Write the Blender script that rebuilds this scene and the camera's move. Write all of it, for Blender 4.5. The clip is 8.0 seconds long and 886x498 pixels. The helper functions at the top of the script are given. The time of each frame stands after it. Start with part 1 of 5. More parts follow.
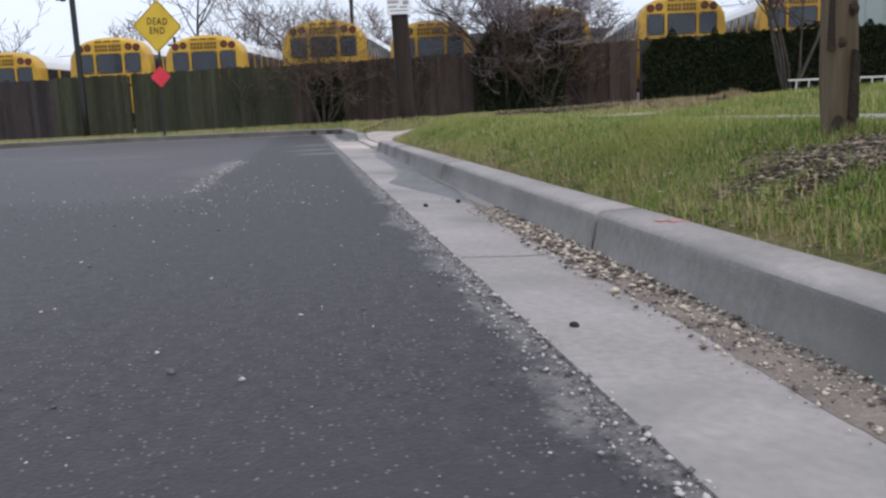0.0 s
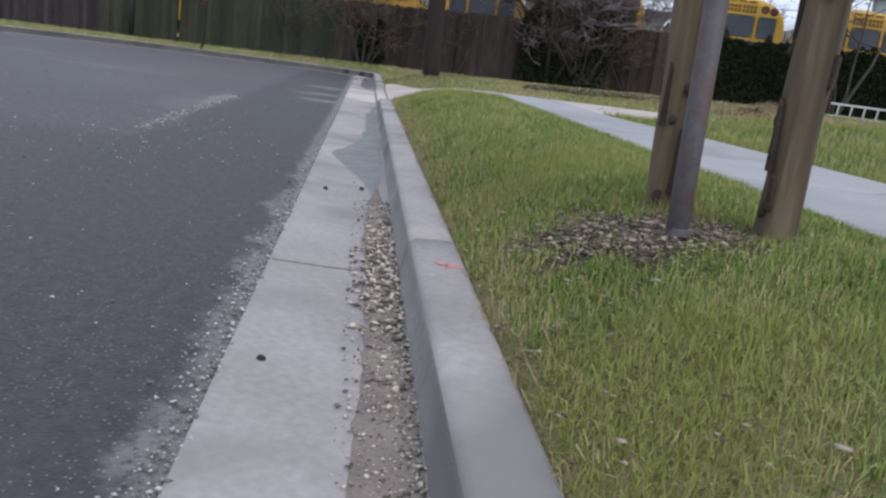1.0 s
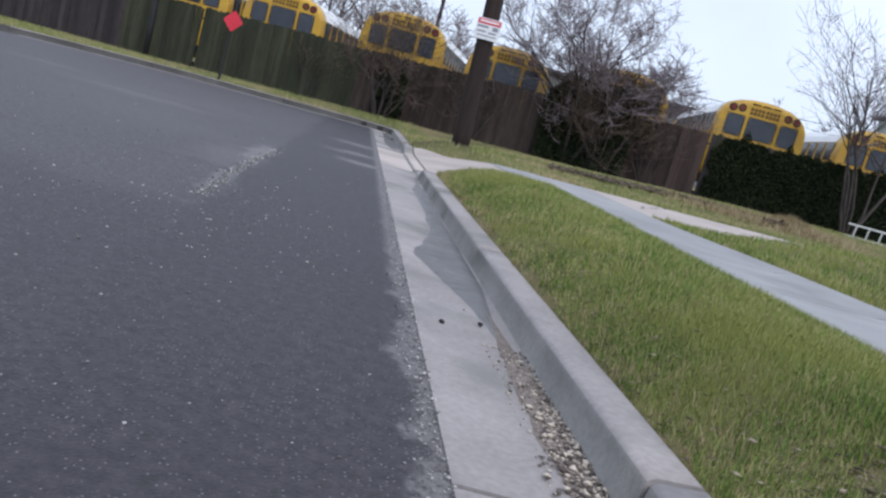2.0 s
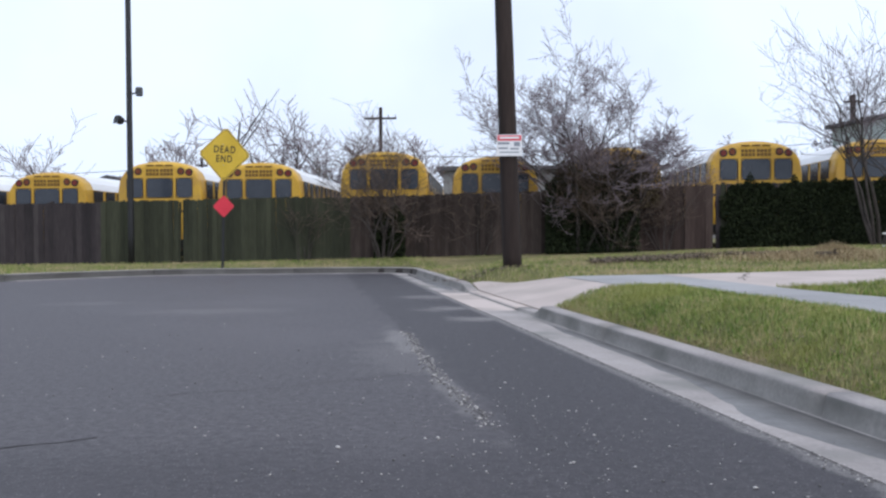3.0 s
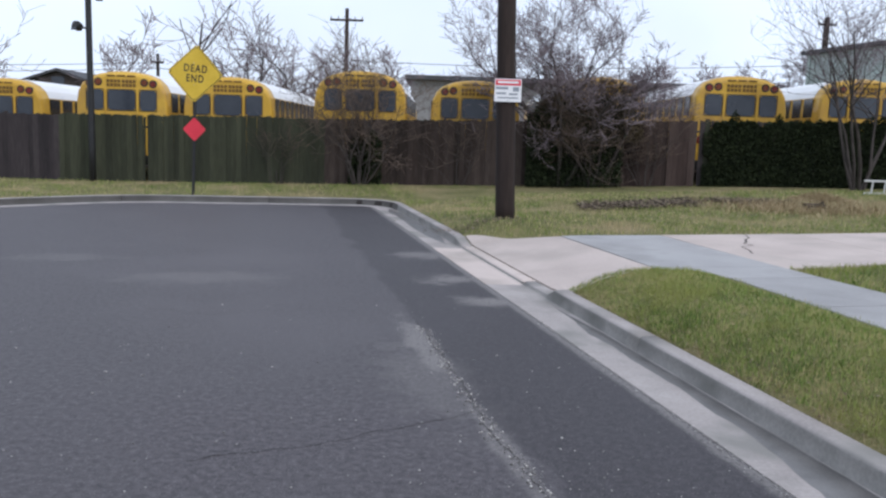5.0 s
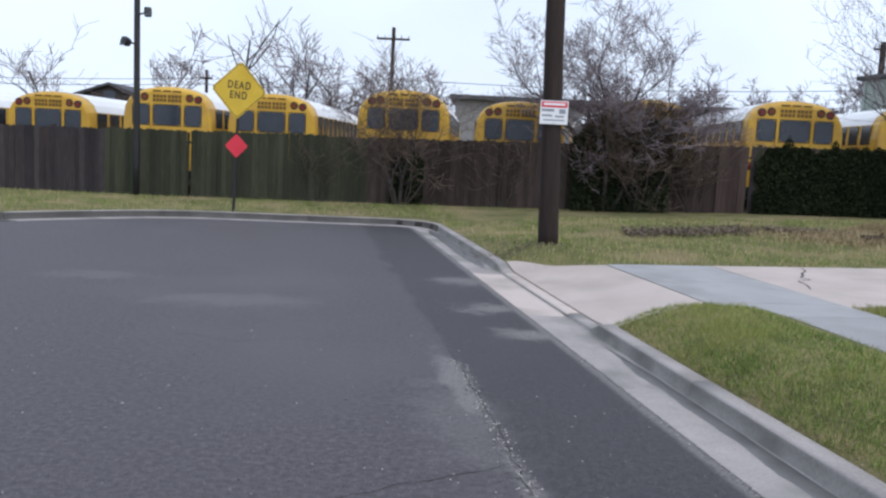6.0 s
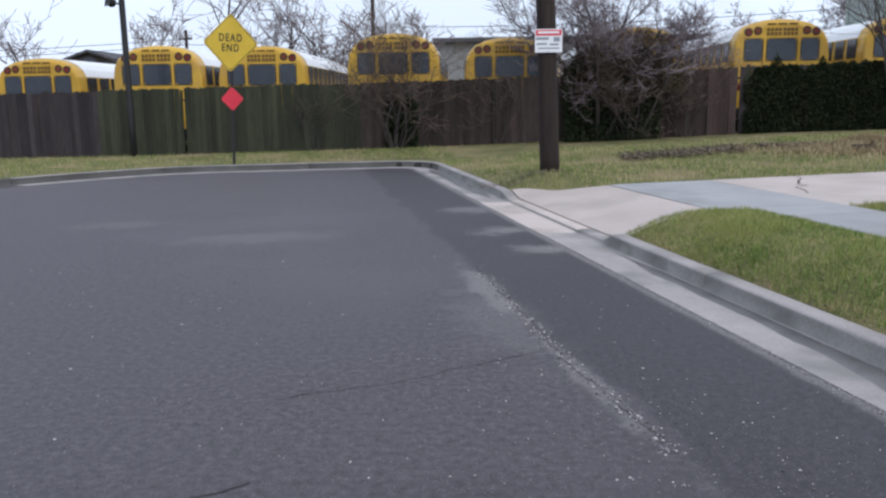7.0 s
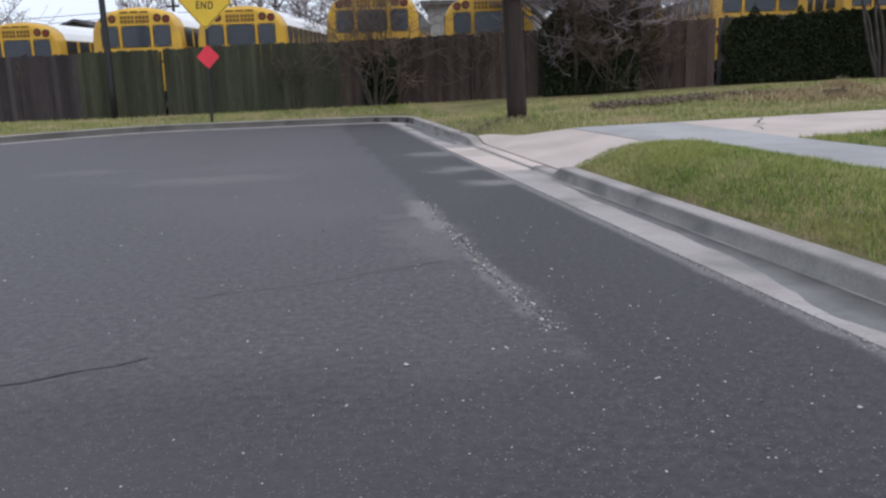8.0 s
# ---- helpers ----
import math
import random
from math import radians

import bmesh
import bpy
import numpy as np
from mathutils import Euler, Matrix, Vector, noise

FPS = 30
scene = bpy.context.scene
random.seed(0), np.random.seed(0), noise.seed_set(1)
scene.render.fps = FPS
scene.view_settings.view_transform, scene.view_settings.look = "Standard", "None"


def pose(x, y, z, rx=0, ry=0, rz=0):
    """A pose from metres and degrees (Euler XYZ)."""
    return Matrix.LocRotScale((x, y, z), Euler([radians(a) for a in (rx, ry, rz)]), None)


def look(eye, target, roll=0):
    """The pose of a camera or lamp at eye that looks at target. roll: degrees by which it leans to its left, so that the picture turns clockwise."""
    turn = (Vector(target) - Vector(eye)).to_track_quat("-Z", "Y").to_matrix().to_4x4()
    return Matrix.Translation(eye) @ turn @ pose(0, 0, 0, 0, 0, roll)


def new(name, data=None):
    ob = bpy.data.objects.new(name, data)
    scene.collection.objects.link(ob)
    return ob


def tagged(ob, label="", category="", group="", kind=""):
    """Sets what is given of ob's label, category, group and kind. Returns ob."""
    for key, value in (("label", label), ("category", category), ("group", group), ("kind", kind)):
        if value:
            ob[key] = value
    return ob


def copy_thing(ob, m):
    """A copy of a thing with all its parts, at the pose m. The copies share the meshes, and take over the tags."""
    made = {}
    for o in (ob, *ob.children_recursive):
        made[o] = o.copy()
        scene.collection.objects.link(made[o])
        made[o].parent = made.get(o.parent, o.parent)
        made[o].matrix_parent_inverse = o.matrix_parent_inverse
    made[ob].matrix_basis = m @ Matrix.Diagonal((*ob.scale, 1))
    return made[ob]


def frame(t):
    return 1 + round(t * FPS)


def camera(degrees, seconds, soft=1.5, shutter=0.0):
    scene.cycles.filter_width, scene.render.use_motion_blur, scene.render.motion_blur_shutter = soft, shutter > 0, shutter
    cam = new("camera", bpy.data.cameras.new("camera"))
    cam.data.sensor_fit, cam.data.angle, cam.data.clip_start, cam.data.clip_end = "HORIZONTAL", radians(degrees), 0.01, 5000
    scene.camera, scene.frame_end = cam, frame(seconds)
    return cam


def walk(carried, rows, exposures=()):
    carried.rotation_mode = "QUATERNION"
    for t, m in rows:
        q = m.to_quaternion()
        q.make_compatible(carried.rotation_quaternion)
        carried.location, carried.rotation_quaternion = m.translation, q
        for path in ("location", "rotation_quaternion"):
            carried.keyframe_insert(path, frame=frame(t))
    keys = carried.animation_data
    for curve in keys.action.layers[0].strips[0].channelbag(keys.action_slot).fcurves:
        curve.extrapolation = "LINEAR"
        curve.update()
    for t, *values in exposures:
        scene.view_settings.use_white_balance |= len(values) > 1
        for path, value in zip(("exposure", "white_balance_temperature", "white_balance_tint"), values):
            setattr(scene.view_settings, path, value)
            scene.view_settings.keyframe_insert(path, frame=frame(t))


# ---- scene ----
cam = camera(56.0, 8.0, 2.4)
PATH = [
    (0, (0.331, -1.387, 0.469), (0.212, 0.583, 0.143), -2.3),
    (0.5, (0.855, -1.492, 0.656), (0.648, 0.461, 0.279), 5.0),
    (1, (1.064, -1.425, 0.74), (0.871, 0.515, 0.296), 7.7),
    (1.5, (0.884, -1.12, 0.788), (0.708, 0.834, 0.4), 12.3),
    (2, (0.193, -0.653, 0.84), (0.039, 1.317, 0.529), 15.6),
    (2.2, (-0.243, -0.519, 0.845), (-0.407, 1.458, 0.59), 11.7),
    (3.3, (-1.966, 0.209, 1.035), (-2.055, 2.207, 1.026), -0.9),
    (3.5, (-2.085, 0.243, 1.139), (-2.19, 2.24, 1.102), -0.3),
    (4, (-2.297, 0.18, 1.364), (-2.464, 2.136, 0.984), -2.4),
    (4.5, (-2.301, 0.335, 1.611), (-2.268, 2.308, 1.281), 1.3),
    (6, (-2.288, 1.032, 1.758), (-2.381, 3.017, 1.525), 3.0),
    (6.5, (-2.489, 0.886, 1.59), (-2.593, 2.87, 1.36), 1.2),
    (7, (-2.536, 0.609, 1.538), (-2.605, 2.577, 1.186), -0.8),
    (7.5, (-2.417, 0.363, 1.388), (-2.505, 2.31, 0.937), -1.6),
    (8, (-2.031, 0.371, 1.195), (-2.101, 2.325, 0.772), -1.8),
]
walk(cam, [(t, look(eye, target, roll)) for t, eye, target, roll in PATH], [(0.0, -0.2, 6250, 14), (1.0, -0.18, 5950, 14), (2.0, -0.15, 5900, 14), (3.4, -0.12, 6000, 14), (7.0, -0.14, 5950, 13), (8.0, -0.17, 6200, 14)])

# ---------- world and light ----------
SUN_ELEVATION, SUN_BEARING = radians(44), radians(140)
world = bpy.data.worlds.new("overcast_sky")
scene.world = world
world.use_nodes = True
wn, wl = world.node_tree.nodes, world.node_tree.links
wn.clear()
sky = wn.new("ShaderNodeTexSky")
sky.sky_type, sky.sun_disc = "NISHITA", False
sky.sun_elevation, sky.sun_rotation, sky.dust_density = SUN_ELEVATION, SUN_BEARING, 4.0
sky_back = wn.new("ShaderNodeBackground")
sky_back.inputs["Strength"].default_value = 0.12
wl.new(sky.outputs["Color"], sky_back.inputs["Color"])
cloud_back = wn.new("ShaderNodeBackground")
cloud_back.inputs["Strength"].default_value = 1.25
cloud_back.inputs["Color"].default_value = (0.87, 0.95, 1.04, 1)
cloud_noise = wn.new("ShaderNodeTexNoise")
cloud_noise.inputs["Scale"].default_value, cloud_noise.inputs["Detail"].default_value = 2.2, 5.0
cloud_ramp = wn.new("ShaderNodeValToRGB")
cloud_ramp.color_ramp.elements[0].position, cloud_ramp.color_ramp.elements[0].color = 0.34, (0.78, 0.78, 0.78, 1)
cloud_ramp.color_ramp.elements[1].position, cloud_ramp.color_ramp.elements[1].color = 0.55, (0.95, 0.95, 0.95, 1)
sky_coord = wn.new("ShaderNodeTexCoord")
wl.new(sky_coord.outputs["Generated"], cloud_noise.inputs["Vector"])
wl.new(cloud_noise.outputs["Fac"], cloud_ramp.inputs["Fac"])
cloud_mix = wn.new("ShaderNodeMixShader")
wl.new(cloud_ramp.outputs["Color"], cloud_mix.inputs["Fac"])
wl.new(sky_back.outputs["Background"], cloud_mix.inputs[1])
wl.new(cloud_back.outputs["Background"], cloud_mix.inputs[2])
world_out = wn.new("ShaderNodeOutputWorld")
wl.new(cloud_mix.outputs["Shader"], world_out.inputs["Surface"])

sun_data = bpy.data.lights.new("sun", "SUN")
sun_data.energy, sun_data.angle, sun_data.color = 1.5, radians(22), (1.0, 0.96, 0.91)
sun = new("sun", sun_data)
sun_way = Vector((math.sin(SUN_BEARING) * math.cos(SUN_ELEVATION), math.cos(SUN_BEARING) * math.cos(SUN_ELEVATION), math.sin(SUN_ELEVATION)))
sun.matrix_world = look(sun_way * 60, (0, 0, 0))


# ---------- materials ----------
def material(name, colours, scale=4.0, fine=60.0, rough=0.8, bump=0.2, bump_scale=80.0, island=0.0, per_object=0.0, metal=0.0, spec=0.4, stain=None, stain_scale=0.7, stretch=(1, 1, 1), depth=0.01):
    """Two scales of colour variation in world space, fine relief, and optional stains."""
    m = bpy.data.materials.new(name)
    m.use_nodes = True
    nodes, links = m.node_tree.nodes, m.node_tree.links
    bsdf = nodes["Principled BSDF"]
    bsdf.inputs["Metallic"].default_value = metal
    bsdf.inputs["Specular IOR Level"].default_value = spec
    geo = nodes.new("ShaderNodeNewGeometry")
    mapping = nodes.new("ShaderNodeMapping")
    mapping.inputs["Scale"].default_value = stretch
    links.new(geo.outputs["Position"], mapping.inputs["Vector"])

    def noise_of(size, detail=4.0):
        n = nodes.new("ShaderNodeTexNoise")
        n.inputs["Scale"].default_value, n.inputs["Detail"].default_value = size, detail
        links.new(mapping.outputs["Vector"], n.inputs["Vector"])
        return n.outputs["Fac"]

    def maths(op, a, b):
        n = nodes.new("ShaderNodeMath")
        n.operation = op
        for socket, v in zip(n.inputs, (a, b)):
            if isinstance(v, (int, float)):
                socket.default_value = v
            else:
                links.new(v, socket)
        return n.outputs[0]

    factor = maths("ADD", maths("MULTIPLY", noise_of(scale), 0.62), maths("MULTIPLY", noise_of(fine, 2.0), 0.38))
    if island:
        factor = maths("ADD", factor, maths("MULTIPLY", maths("SUBTRACT", geo.outputs["Random Per Island"], 0.5), island))
    if per_object:
        info = nodes.new("ShaderNodeObjectInfo")
        factor = maths("ADD", factor, maths("MULTIPLY", maths("SUBTRACT", info.outputs["Random"], 0.5), per_object))
    ramp = nodes.new("ShaderNodeValToRGB")
    steps = ramp.color_ramp.elements
    while len(steps) < len(colours):
        steps.new(0.5)
    for n, c in enumerate(colours):
        steps[n].position = 0.3 + 0.4 * n / max(1, len(colours) - 1)
        steps[n].color = (*c, 1)
    links.new(factor, ramp.inputs["Fac"])
    colour = ramp.outputs["Color"]
    if stain:
        mix = nodes.new("ShaderNodeMix")
        mix.data_type = "RGBA"
        edge = nodes.new("ShaderNodeMapRange")
        edge.inputs["From Min"].default_value, edge.inputs["From Max"].default_value = 0.5, 0.66
        links.new(noise_of(stain_scale, 6.0), edge.inputs["Value"])
        links.new(edge.outputs["Result"], mix.inputs["Factor"])
        links.new(colour, mix.inputs["A"])
        mix.inputs["B"].default_value = (*stain, 1)
        colour = mix.outputs["Result"]
    links.new(colour, bsdf.inputs["Base Color"])
    links.new(maths("ADD", maths("MULTIPLY", noise_of(scale * 3), 0.25), rough - 0.12), bsdf.inputs["Roughness"])
    if bump:
        b = nodes.new("ShaderNodeBump")
        b.inputs["Strength"].default_value, b.inputs["Distance"].default_value = bump, depth
        links.new(noise_of(bump_scale, 3.0), b.inputs["Height"])
        links.new(b.outputs["Normal"], bsdf.inputs["Normal"])
    return m


def asphalt_material():
    """Worn older asphalt, and a darker overlay in the strip beside the gutter; pale chips of stone in it."""
    m = material("asphalt", [(0.021, 0.018, 0.0205), (0.053, 0.046, 0.0505), (0.096, 0.085, 0.091)], 21.0, 85.0, 0.62, 0.6, 100.0, spec=0.5, stain=(0.068, 0.06, 0.065), stain_scale=0.32, depth=0.006)
    nodes, links = m.node_tree.nodes, m.node_tree.links
    bsdf = nodes["Principled BSDF"]
    base = bsdf.inputs["Base Color"].links[0].from_socket
    coord = nodes.new("ShaderNodeTexCoord")
    axes = nodes.new("ShaderNodeSeparateXYZ")
    links.new(coord.outputs["Object"], axes.inputs[0])
    wobble = nodes.new("ShaderNodeTexNoise")
    wobble.inputs["Scale"].default_value, wobble.inputs["Detail"].default_value = 0.9, 4.0
    links.new(coord.outputs["Object"], wobble.inputs["Vector"])
    shift = nodes.new("ShaderNodeMath")
    shift.operation = "MULTIPLY_ADD"
    shift.inputs[1].default_value = 0.55
    links.new(wobble.outputs["Fac"], shift.inputs[0])
    links.new(axes.outputs["X"], shift.inputs[2])
    strip = nodes.new("ShaderNodeMapRange")
    strip.inputs["From Min"].default_value, strip.inputs["From Max"].default_value = -0.92, -0.84
    links.new(shift.outputs[0], strip.inputs["Value"])
    # the overlay ends the old surface on the near side too, along a ragged cross line
    cross = nodes.new("ShaderNodeMath")
    cross.operation = "MULTIPLY_ADD"
    cross.inputs[1].default_value = 1.6
    links.new(wobble.outputs["Fac"], cross.inputs[0])
    links.new(axes.outputs["Y"], cross.inputs[2])
    near_side = nodes.new("ShaderNodeMapRange")
    near_side.inputs["From Min"].default_value, near_side.inputs["From Max"].default_value = 5.3, 4.7
    near_side.inputs["To Max"].default_value = 0.85
    links.new(cross.outputs[0], near_side.inputs["Value"])
    overlay = nodes.new("ShaderNodeMath")
    overlay.operation = "MAXIMUM"
    links.new(strip.outputs["Result"], overlay.inputs[0])
    links.new(near_side.outputs["Result"], overlay.inputs[1])
    dark = nodes.new("ShaderNodeMix")
    dark.data_type, dark.blend_type = "RGBA", "MULTIPLY"
    links.new(overlay.outputs[0], dark.inputs["Factor"])
    links.new(base, dark.inputs["A"])
    dark.inputs["B"].default_value = (0.56, 0.54, 0.57, 1)
    # pale chips
    chips = nodes.new("ShaderNodeTexVoronoi")
    chips.inputs["Scale"].default_value = 70.0
    links.new(coord.outputs["Object"], chips.inputs["Vector"])
    near = nodes.new("ShaderNodeMapRange")
    near.inputs["From Min"].default_value, near.inputs["From Max"].default_value = 0.24, 0.16
    links.new(chips.outputs["Distance"], near.inputs["Value"])
    pick = nodes.new("ShaderNodeSeparateColor")
    links.new(chips.outputs["Color"], pick.inputs["Color"])
    some = nodes.new("ShaderNodeMath")
    some.operation = "GREATER_THAN"
    some.inputs[1].default_value = 0.6
    links.new(pick.outputs["Red"], some.inputs[0])
    both = nodes.new("ShaderNodeMath")
    both.operation = "MULTIPLY"
    links.new(near.outputs["Result"], both.inputs[0])
    links.new(some.outputs[0], both.inputs[1])
    pale = nodes.new("ShaderNodeMix")
    pale.data_type = "RGBA"
    links.new(both.outputs[0], pale.inputs["Factor"])
    links.new(dark.outputs["Result"], pale.inputs["A"])
    pale.inputs["B"].default_value = (0.18, 0.168, 0.172, 1)
    # sandy dust: washed patches with ragged edges, and crumbled grit along the gutter
    def maths(op, a, b):
        n = nodes.new("ShaderNodeMath")
        n.operation = op
        for socket, v in zip(n.inputs, (a, b)):
            if isinstance(v, (int, float)):
                socket.default_value = v
            else:
                links.new(v, socket)
        return n.outputs[0]

    def ramped(v, lo, hi):
        n = nodes.new("ShaderNodeMapRange")
        n.interpolation_type = "SMOOTHSTEP"
        n.inputs["From Min"].default_value, n.inputs["From Max"].default_value = lo, hi
        links.new(v, n.inputs["Value"])
        return n.outputs["Result"]

    def noise_at(size, detail=6.0):
        n = nodes.new("ShaderNodeTexNoise")
        n.inputs["Scale"].default_value, n.inputs["Detail"].default_value, n.inputs["Roughness"].default_value = size, detail, 0.65
        links.new(coord.outputs["Object"], n.inputs["Vector"])
        return n.outputs["Fac"]

    ragged, grain = noise_at(3.0), noise_at(38.0, 3.0)
    dust = 0.0
    for cu, cv, ru, rv, turn, much in ((-0.22, 9.45, 0.42, 0.35, 0, 0.8), (-0.32, 10.75, 0.5, 0.4, 0, 0.7), (-0.3, 12.7, 0.5, 0.5, 0, 0.6), (-1.28, 7.7, 0.17, 1.2, 0, 0.7), (-1.4, 6.9, 0.4, 1.4, 0, 0.25), (-1.25, 5.6, 0.09, 1.6, 0, 0.5), (-3.2, 11.0, 1.2, 0.5, 0, 0.25), (-5.0, 12.5, 0.8, 0.4, 0, 0.25)):
        place = nodes.new("ShaderNodeMapping")
        place.vector_type = "TEXTURE"
        place.inputs["Location"].default_value, place.inputs["Scale"].default_value = (cu, cv, 0), (ru, rv, 1)
        links.new(coord.outputs["Object"], place.inputs["Vector"])
        far = nodes.new("ShaderNodeVectorMath")
        far.operation = "LENGTH"
        links.new(place.outputs["Vector"], far.inputs[0])
        spot = ramped(maths("ADD", far.outputs["Value"], maths("MULTIPLY", maths("SUBTRACT", ragged, 0.5), 2.2)), 1.05, 0.25)
        dust = maths("MAXIMUM", dust, maths("MULTIPLY", spot, much))
    reach = ramped(axes.outputs["Y"], 6.0, 1.5)
    edge = maths("ADD", axes.outputs["X"], maths("MULTIPLY", maths("SUBTRACT", ragged, 0.5), maths("ADD", maths("MULTIPLY", reach, 0.36), 0.06)))
    dust = maths("MAXIMUM", dust, maths("MULTIPLY", ramped(edge, -0.12, -0.04), 0.7))
    dust = maths("MULTIPLY", dust, ramped(grain, 0.28, 0.55))
    dusty = nodes.new("ShaderNodeMix")
    dusty.data_type = "RGBA"
    links.new(dust, dusty.inputs["Factor"])
    links.new(pale.outputs["Result"], dusty.inputs["A"])
    dusty.inputs["B"].default_value = (0.21, 0.195, 0.185, 1)
    links.new(dusty.outputs["Result"], bsdf.inputs["Base Color"])
    return m


ASPHALT = asphalt_material()
KERB = material("kerb_concrete", [(0.235, 0.21, 0.2), (0.32, 0.29, 0.275), (0.4, 0.365, 0.348)], 1.6, 40, 0.85, 0.25, 150, stain=(0.21, 0.2, 0.185), stain_scale=1.3)
WALK = material("pale_concrete", [(0.25, 0.243, 0.24), (0.305, 0.298, 0.295), (0.35, 0.343, 0.339)], 1.2, 50, 0.85, 0.2, 160, per_object=0.25, stain=(0.25, 0.243, 0.237), stain_scale=0.9)
APRON = material("warm_concrete", [(0.39, 0.33, 0.297), (0.465, 0.395, 0.357), (0.53, 0.455, 0.413)], 1.1, 50, 0.85, 0.2, 160, per_object=0.2, stain=(0.37, 0.32, 0.285), stain_scale=0.8)
JOINT = material("joint_dirt", [(0.02, 0.018, 0.016), (0.035, 0.03, 0.027)], 8, 90, 0.95, 0.2)
CRACK = material("crack_dirt", [(0.018, 0.016, 0.016), (0.036, 0.032, 0.032)], 8, 90, 0.95, 0.2)
SEDIMENT = material("gutter_sediment", [(0.14, 0.115, 0.1), (0.22, 0.18, 0.155), (0.3, 0.26, 0.22)], 6, 90, 0.9, 0.6, 160, depth=0.012)
DAMP = material("damp_film", [(0.07, 0.067, 0.064), (0.11, 0.104, 0.1), (0.15, 0.143, 0.136)], 4, 60, 0.38, 0.1, 120, spec=0.5)
STONES = material("loose_stones", [(0.1, 0.078, 0.066), (0.21, 0.17, 0.145), (0.32, 0.27, 0.225), (0.6, 0.52, 0.42)], 9, 60, 0.8, 0.2, 200, island=0.9)
CHIPS = material("pale_chips", [(0.13, 0.122, 0.118), (0.24, 0.228, 0.22), (0.5, 0.475, 0.445)], 9, 60, 0.6, 0.1, 200, island=0.9)
LITTER = material("leaf_litter", [(0.05, 0.036, 0.026), (0.08, 0.056, 0.04), (0.12, 0.085, 0.06), (0.17, 0.125, 0.09), (0.36, 0.29, 0.22)], 9, 60, 0.85, 0.2, 200, island=0.62)
TURF = material("turf", [(0.075, 0.075, 0.026), (0.14, 0.135, 0.045), (0.24, 0.19, 0.09)], 2.2, 45, 0.95, 0.8, 70, stain=(0.22, 0.18, 0.085), stain_scale=0.55, depth=0.03)
FIELD = material("rough_field_grass", [(0.1, 0.16, 0.03), (0.19, 0.26, 0.055), (0.28, 0.3, 0.09), (0.46, 0.38, 0.21)], 0.8, 4, 0.8, 0, island=0.6, spec=0.2, stain=(0.42, 0.33, 0.2), stain_scale=0.55)
KERB_DARK = material("dark_kerb_concrete", [(0.05, 0.047, 0.042), (0.08, 0.075, 0.07), (0.12, 0.115, 0.105)], 1.6, 40, 0.9, 0.25, 150)
# kerb concrete darkened: the upright face's shade is put into the colour, with stains
KERB_FACE = material("shaded_kerb_face_concrete", [(0.15, 0.143, 0.133), (0.215, 0.204, 0.19), (0.28, 0.265, 0.248)], 2.2, 40, 0.85, 0.3, 150, stain=(0.14, 0.136, 0.124), stain_scale=1.5)
BLADES = material("grass_blades", [(0.07, 0.125, 0.02), (0.135, 0.225, 0.034), (0.21, 0.3, 0.052), (0.29, 0.32, 0.085), (0.42, 0.35, 0.17)], 1.1, 7, 0.7, 0, island=0.65, spec=0.25, stain=(0.25, 0.27, 0.07), stain_scale=1.2)
FENCE_BROWN = material("weathered_brown_board", [(0.018, 0.012, 0.009), (0.038, 0.026, 0.021), (0.07, 0.052, 0.043)], 2, 26, 0.9, 0.5, 60, per_object=0.32, stretch=(1, 1, 0.12))
FENCE_RED = material("reddish_brown_board", [(0.024, 0.015, 0.012), (0.046, 0.029, 0.024), (0.074, 0.051, 0.043)], 2, 26, 0.9, 0.5, 60, per_object=0.28, stretch=(1, 1, 0.12))
FENCE_GREEN = material("algae_green_board", [(0.018, 0.02, 0.011), (0.033, 0.036, 0.02), (0.055, 0.058, 0.034)], 2, 26, 0.9, 0.5, 60, per_object=0.2, stretch=(1, 1, 0.12))
FENCE_GREY = material("greyed_board", [(0.02, 0.016, 0.017), (0.038, 0.03, 0.031), (0.065, 0.055, 0.053)], 2, 26, 0.9, 0.5, 60, per_object=0.26, stretch=(1, 1, 0.12))
YELLOW = material("bus_yellow_paint", [(0.47, 0.265, 0.025), (0.58, 0.345, 0.035), (0.64, 0.39, 0.05)], 1.2, 20, 0.42, 0, per_object=0.2, stain=(0.48, 0.28, 0.05), stain_scale=1.6)
WHITE = material("white_roof_paint", [(0.68, 0.68, 0.67), (0.78, 0.78, 0.78)], 1.5, 20, 0.4, 0)
BLACK = material("black_paint", [(0.012, 0.012, 0.013), (0.025, 0.025, 0.026)], 3, 30, 0.5, 0)
RUBBER = material("black_rubber", [(0.015, 0.015, 0.015), (0.03, 0.03, 0.03)], 5, 60, 0.9, 0.2)
STEEL = material("dull_steel", [(0.3, 0.3, 0.3), (0.42, 0.42, 0.42)], 4, 60, 0.45, 0.1, metal=0.8)
RED_LENS = material("red_lens", [(0.12, 0.012, 0.008), (0.19, 0.018, 0.01)], 8, 60, 0.3, 0)
AMBER_LENS = material("amber_lens", [(0.13, 0.028, 0.006), (0.19, 0.042, 0.008)], 8, 60, 0.3, 0)
BUS_GLASS = material("tinted_bus_glass", [(0.02, 0.025, 0.035), (0.035, 0.042, 0.055)], 1.5, 8, 0.22, 0, spec=0.6, per_object=0.3)
BAR_DARK = material("dark_lettering", [(0.13, 0.07, 0.015), (0.19, 0.105, 0.022)], 4, 60, 0.7, 0)
SIGN_YELLOW = material("sign_yellow", [(0.56, 0.37, 0.025), (0.64, 0.43, 0.035), (0.7, 0.48, 0.05)], 3, 30, 0.5, 0)
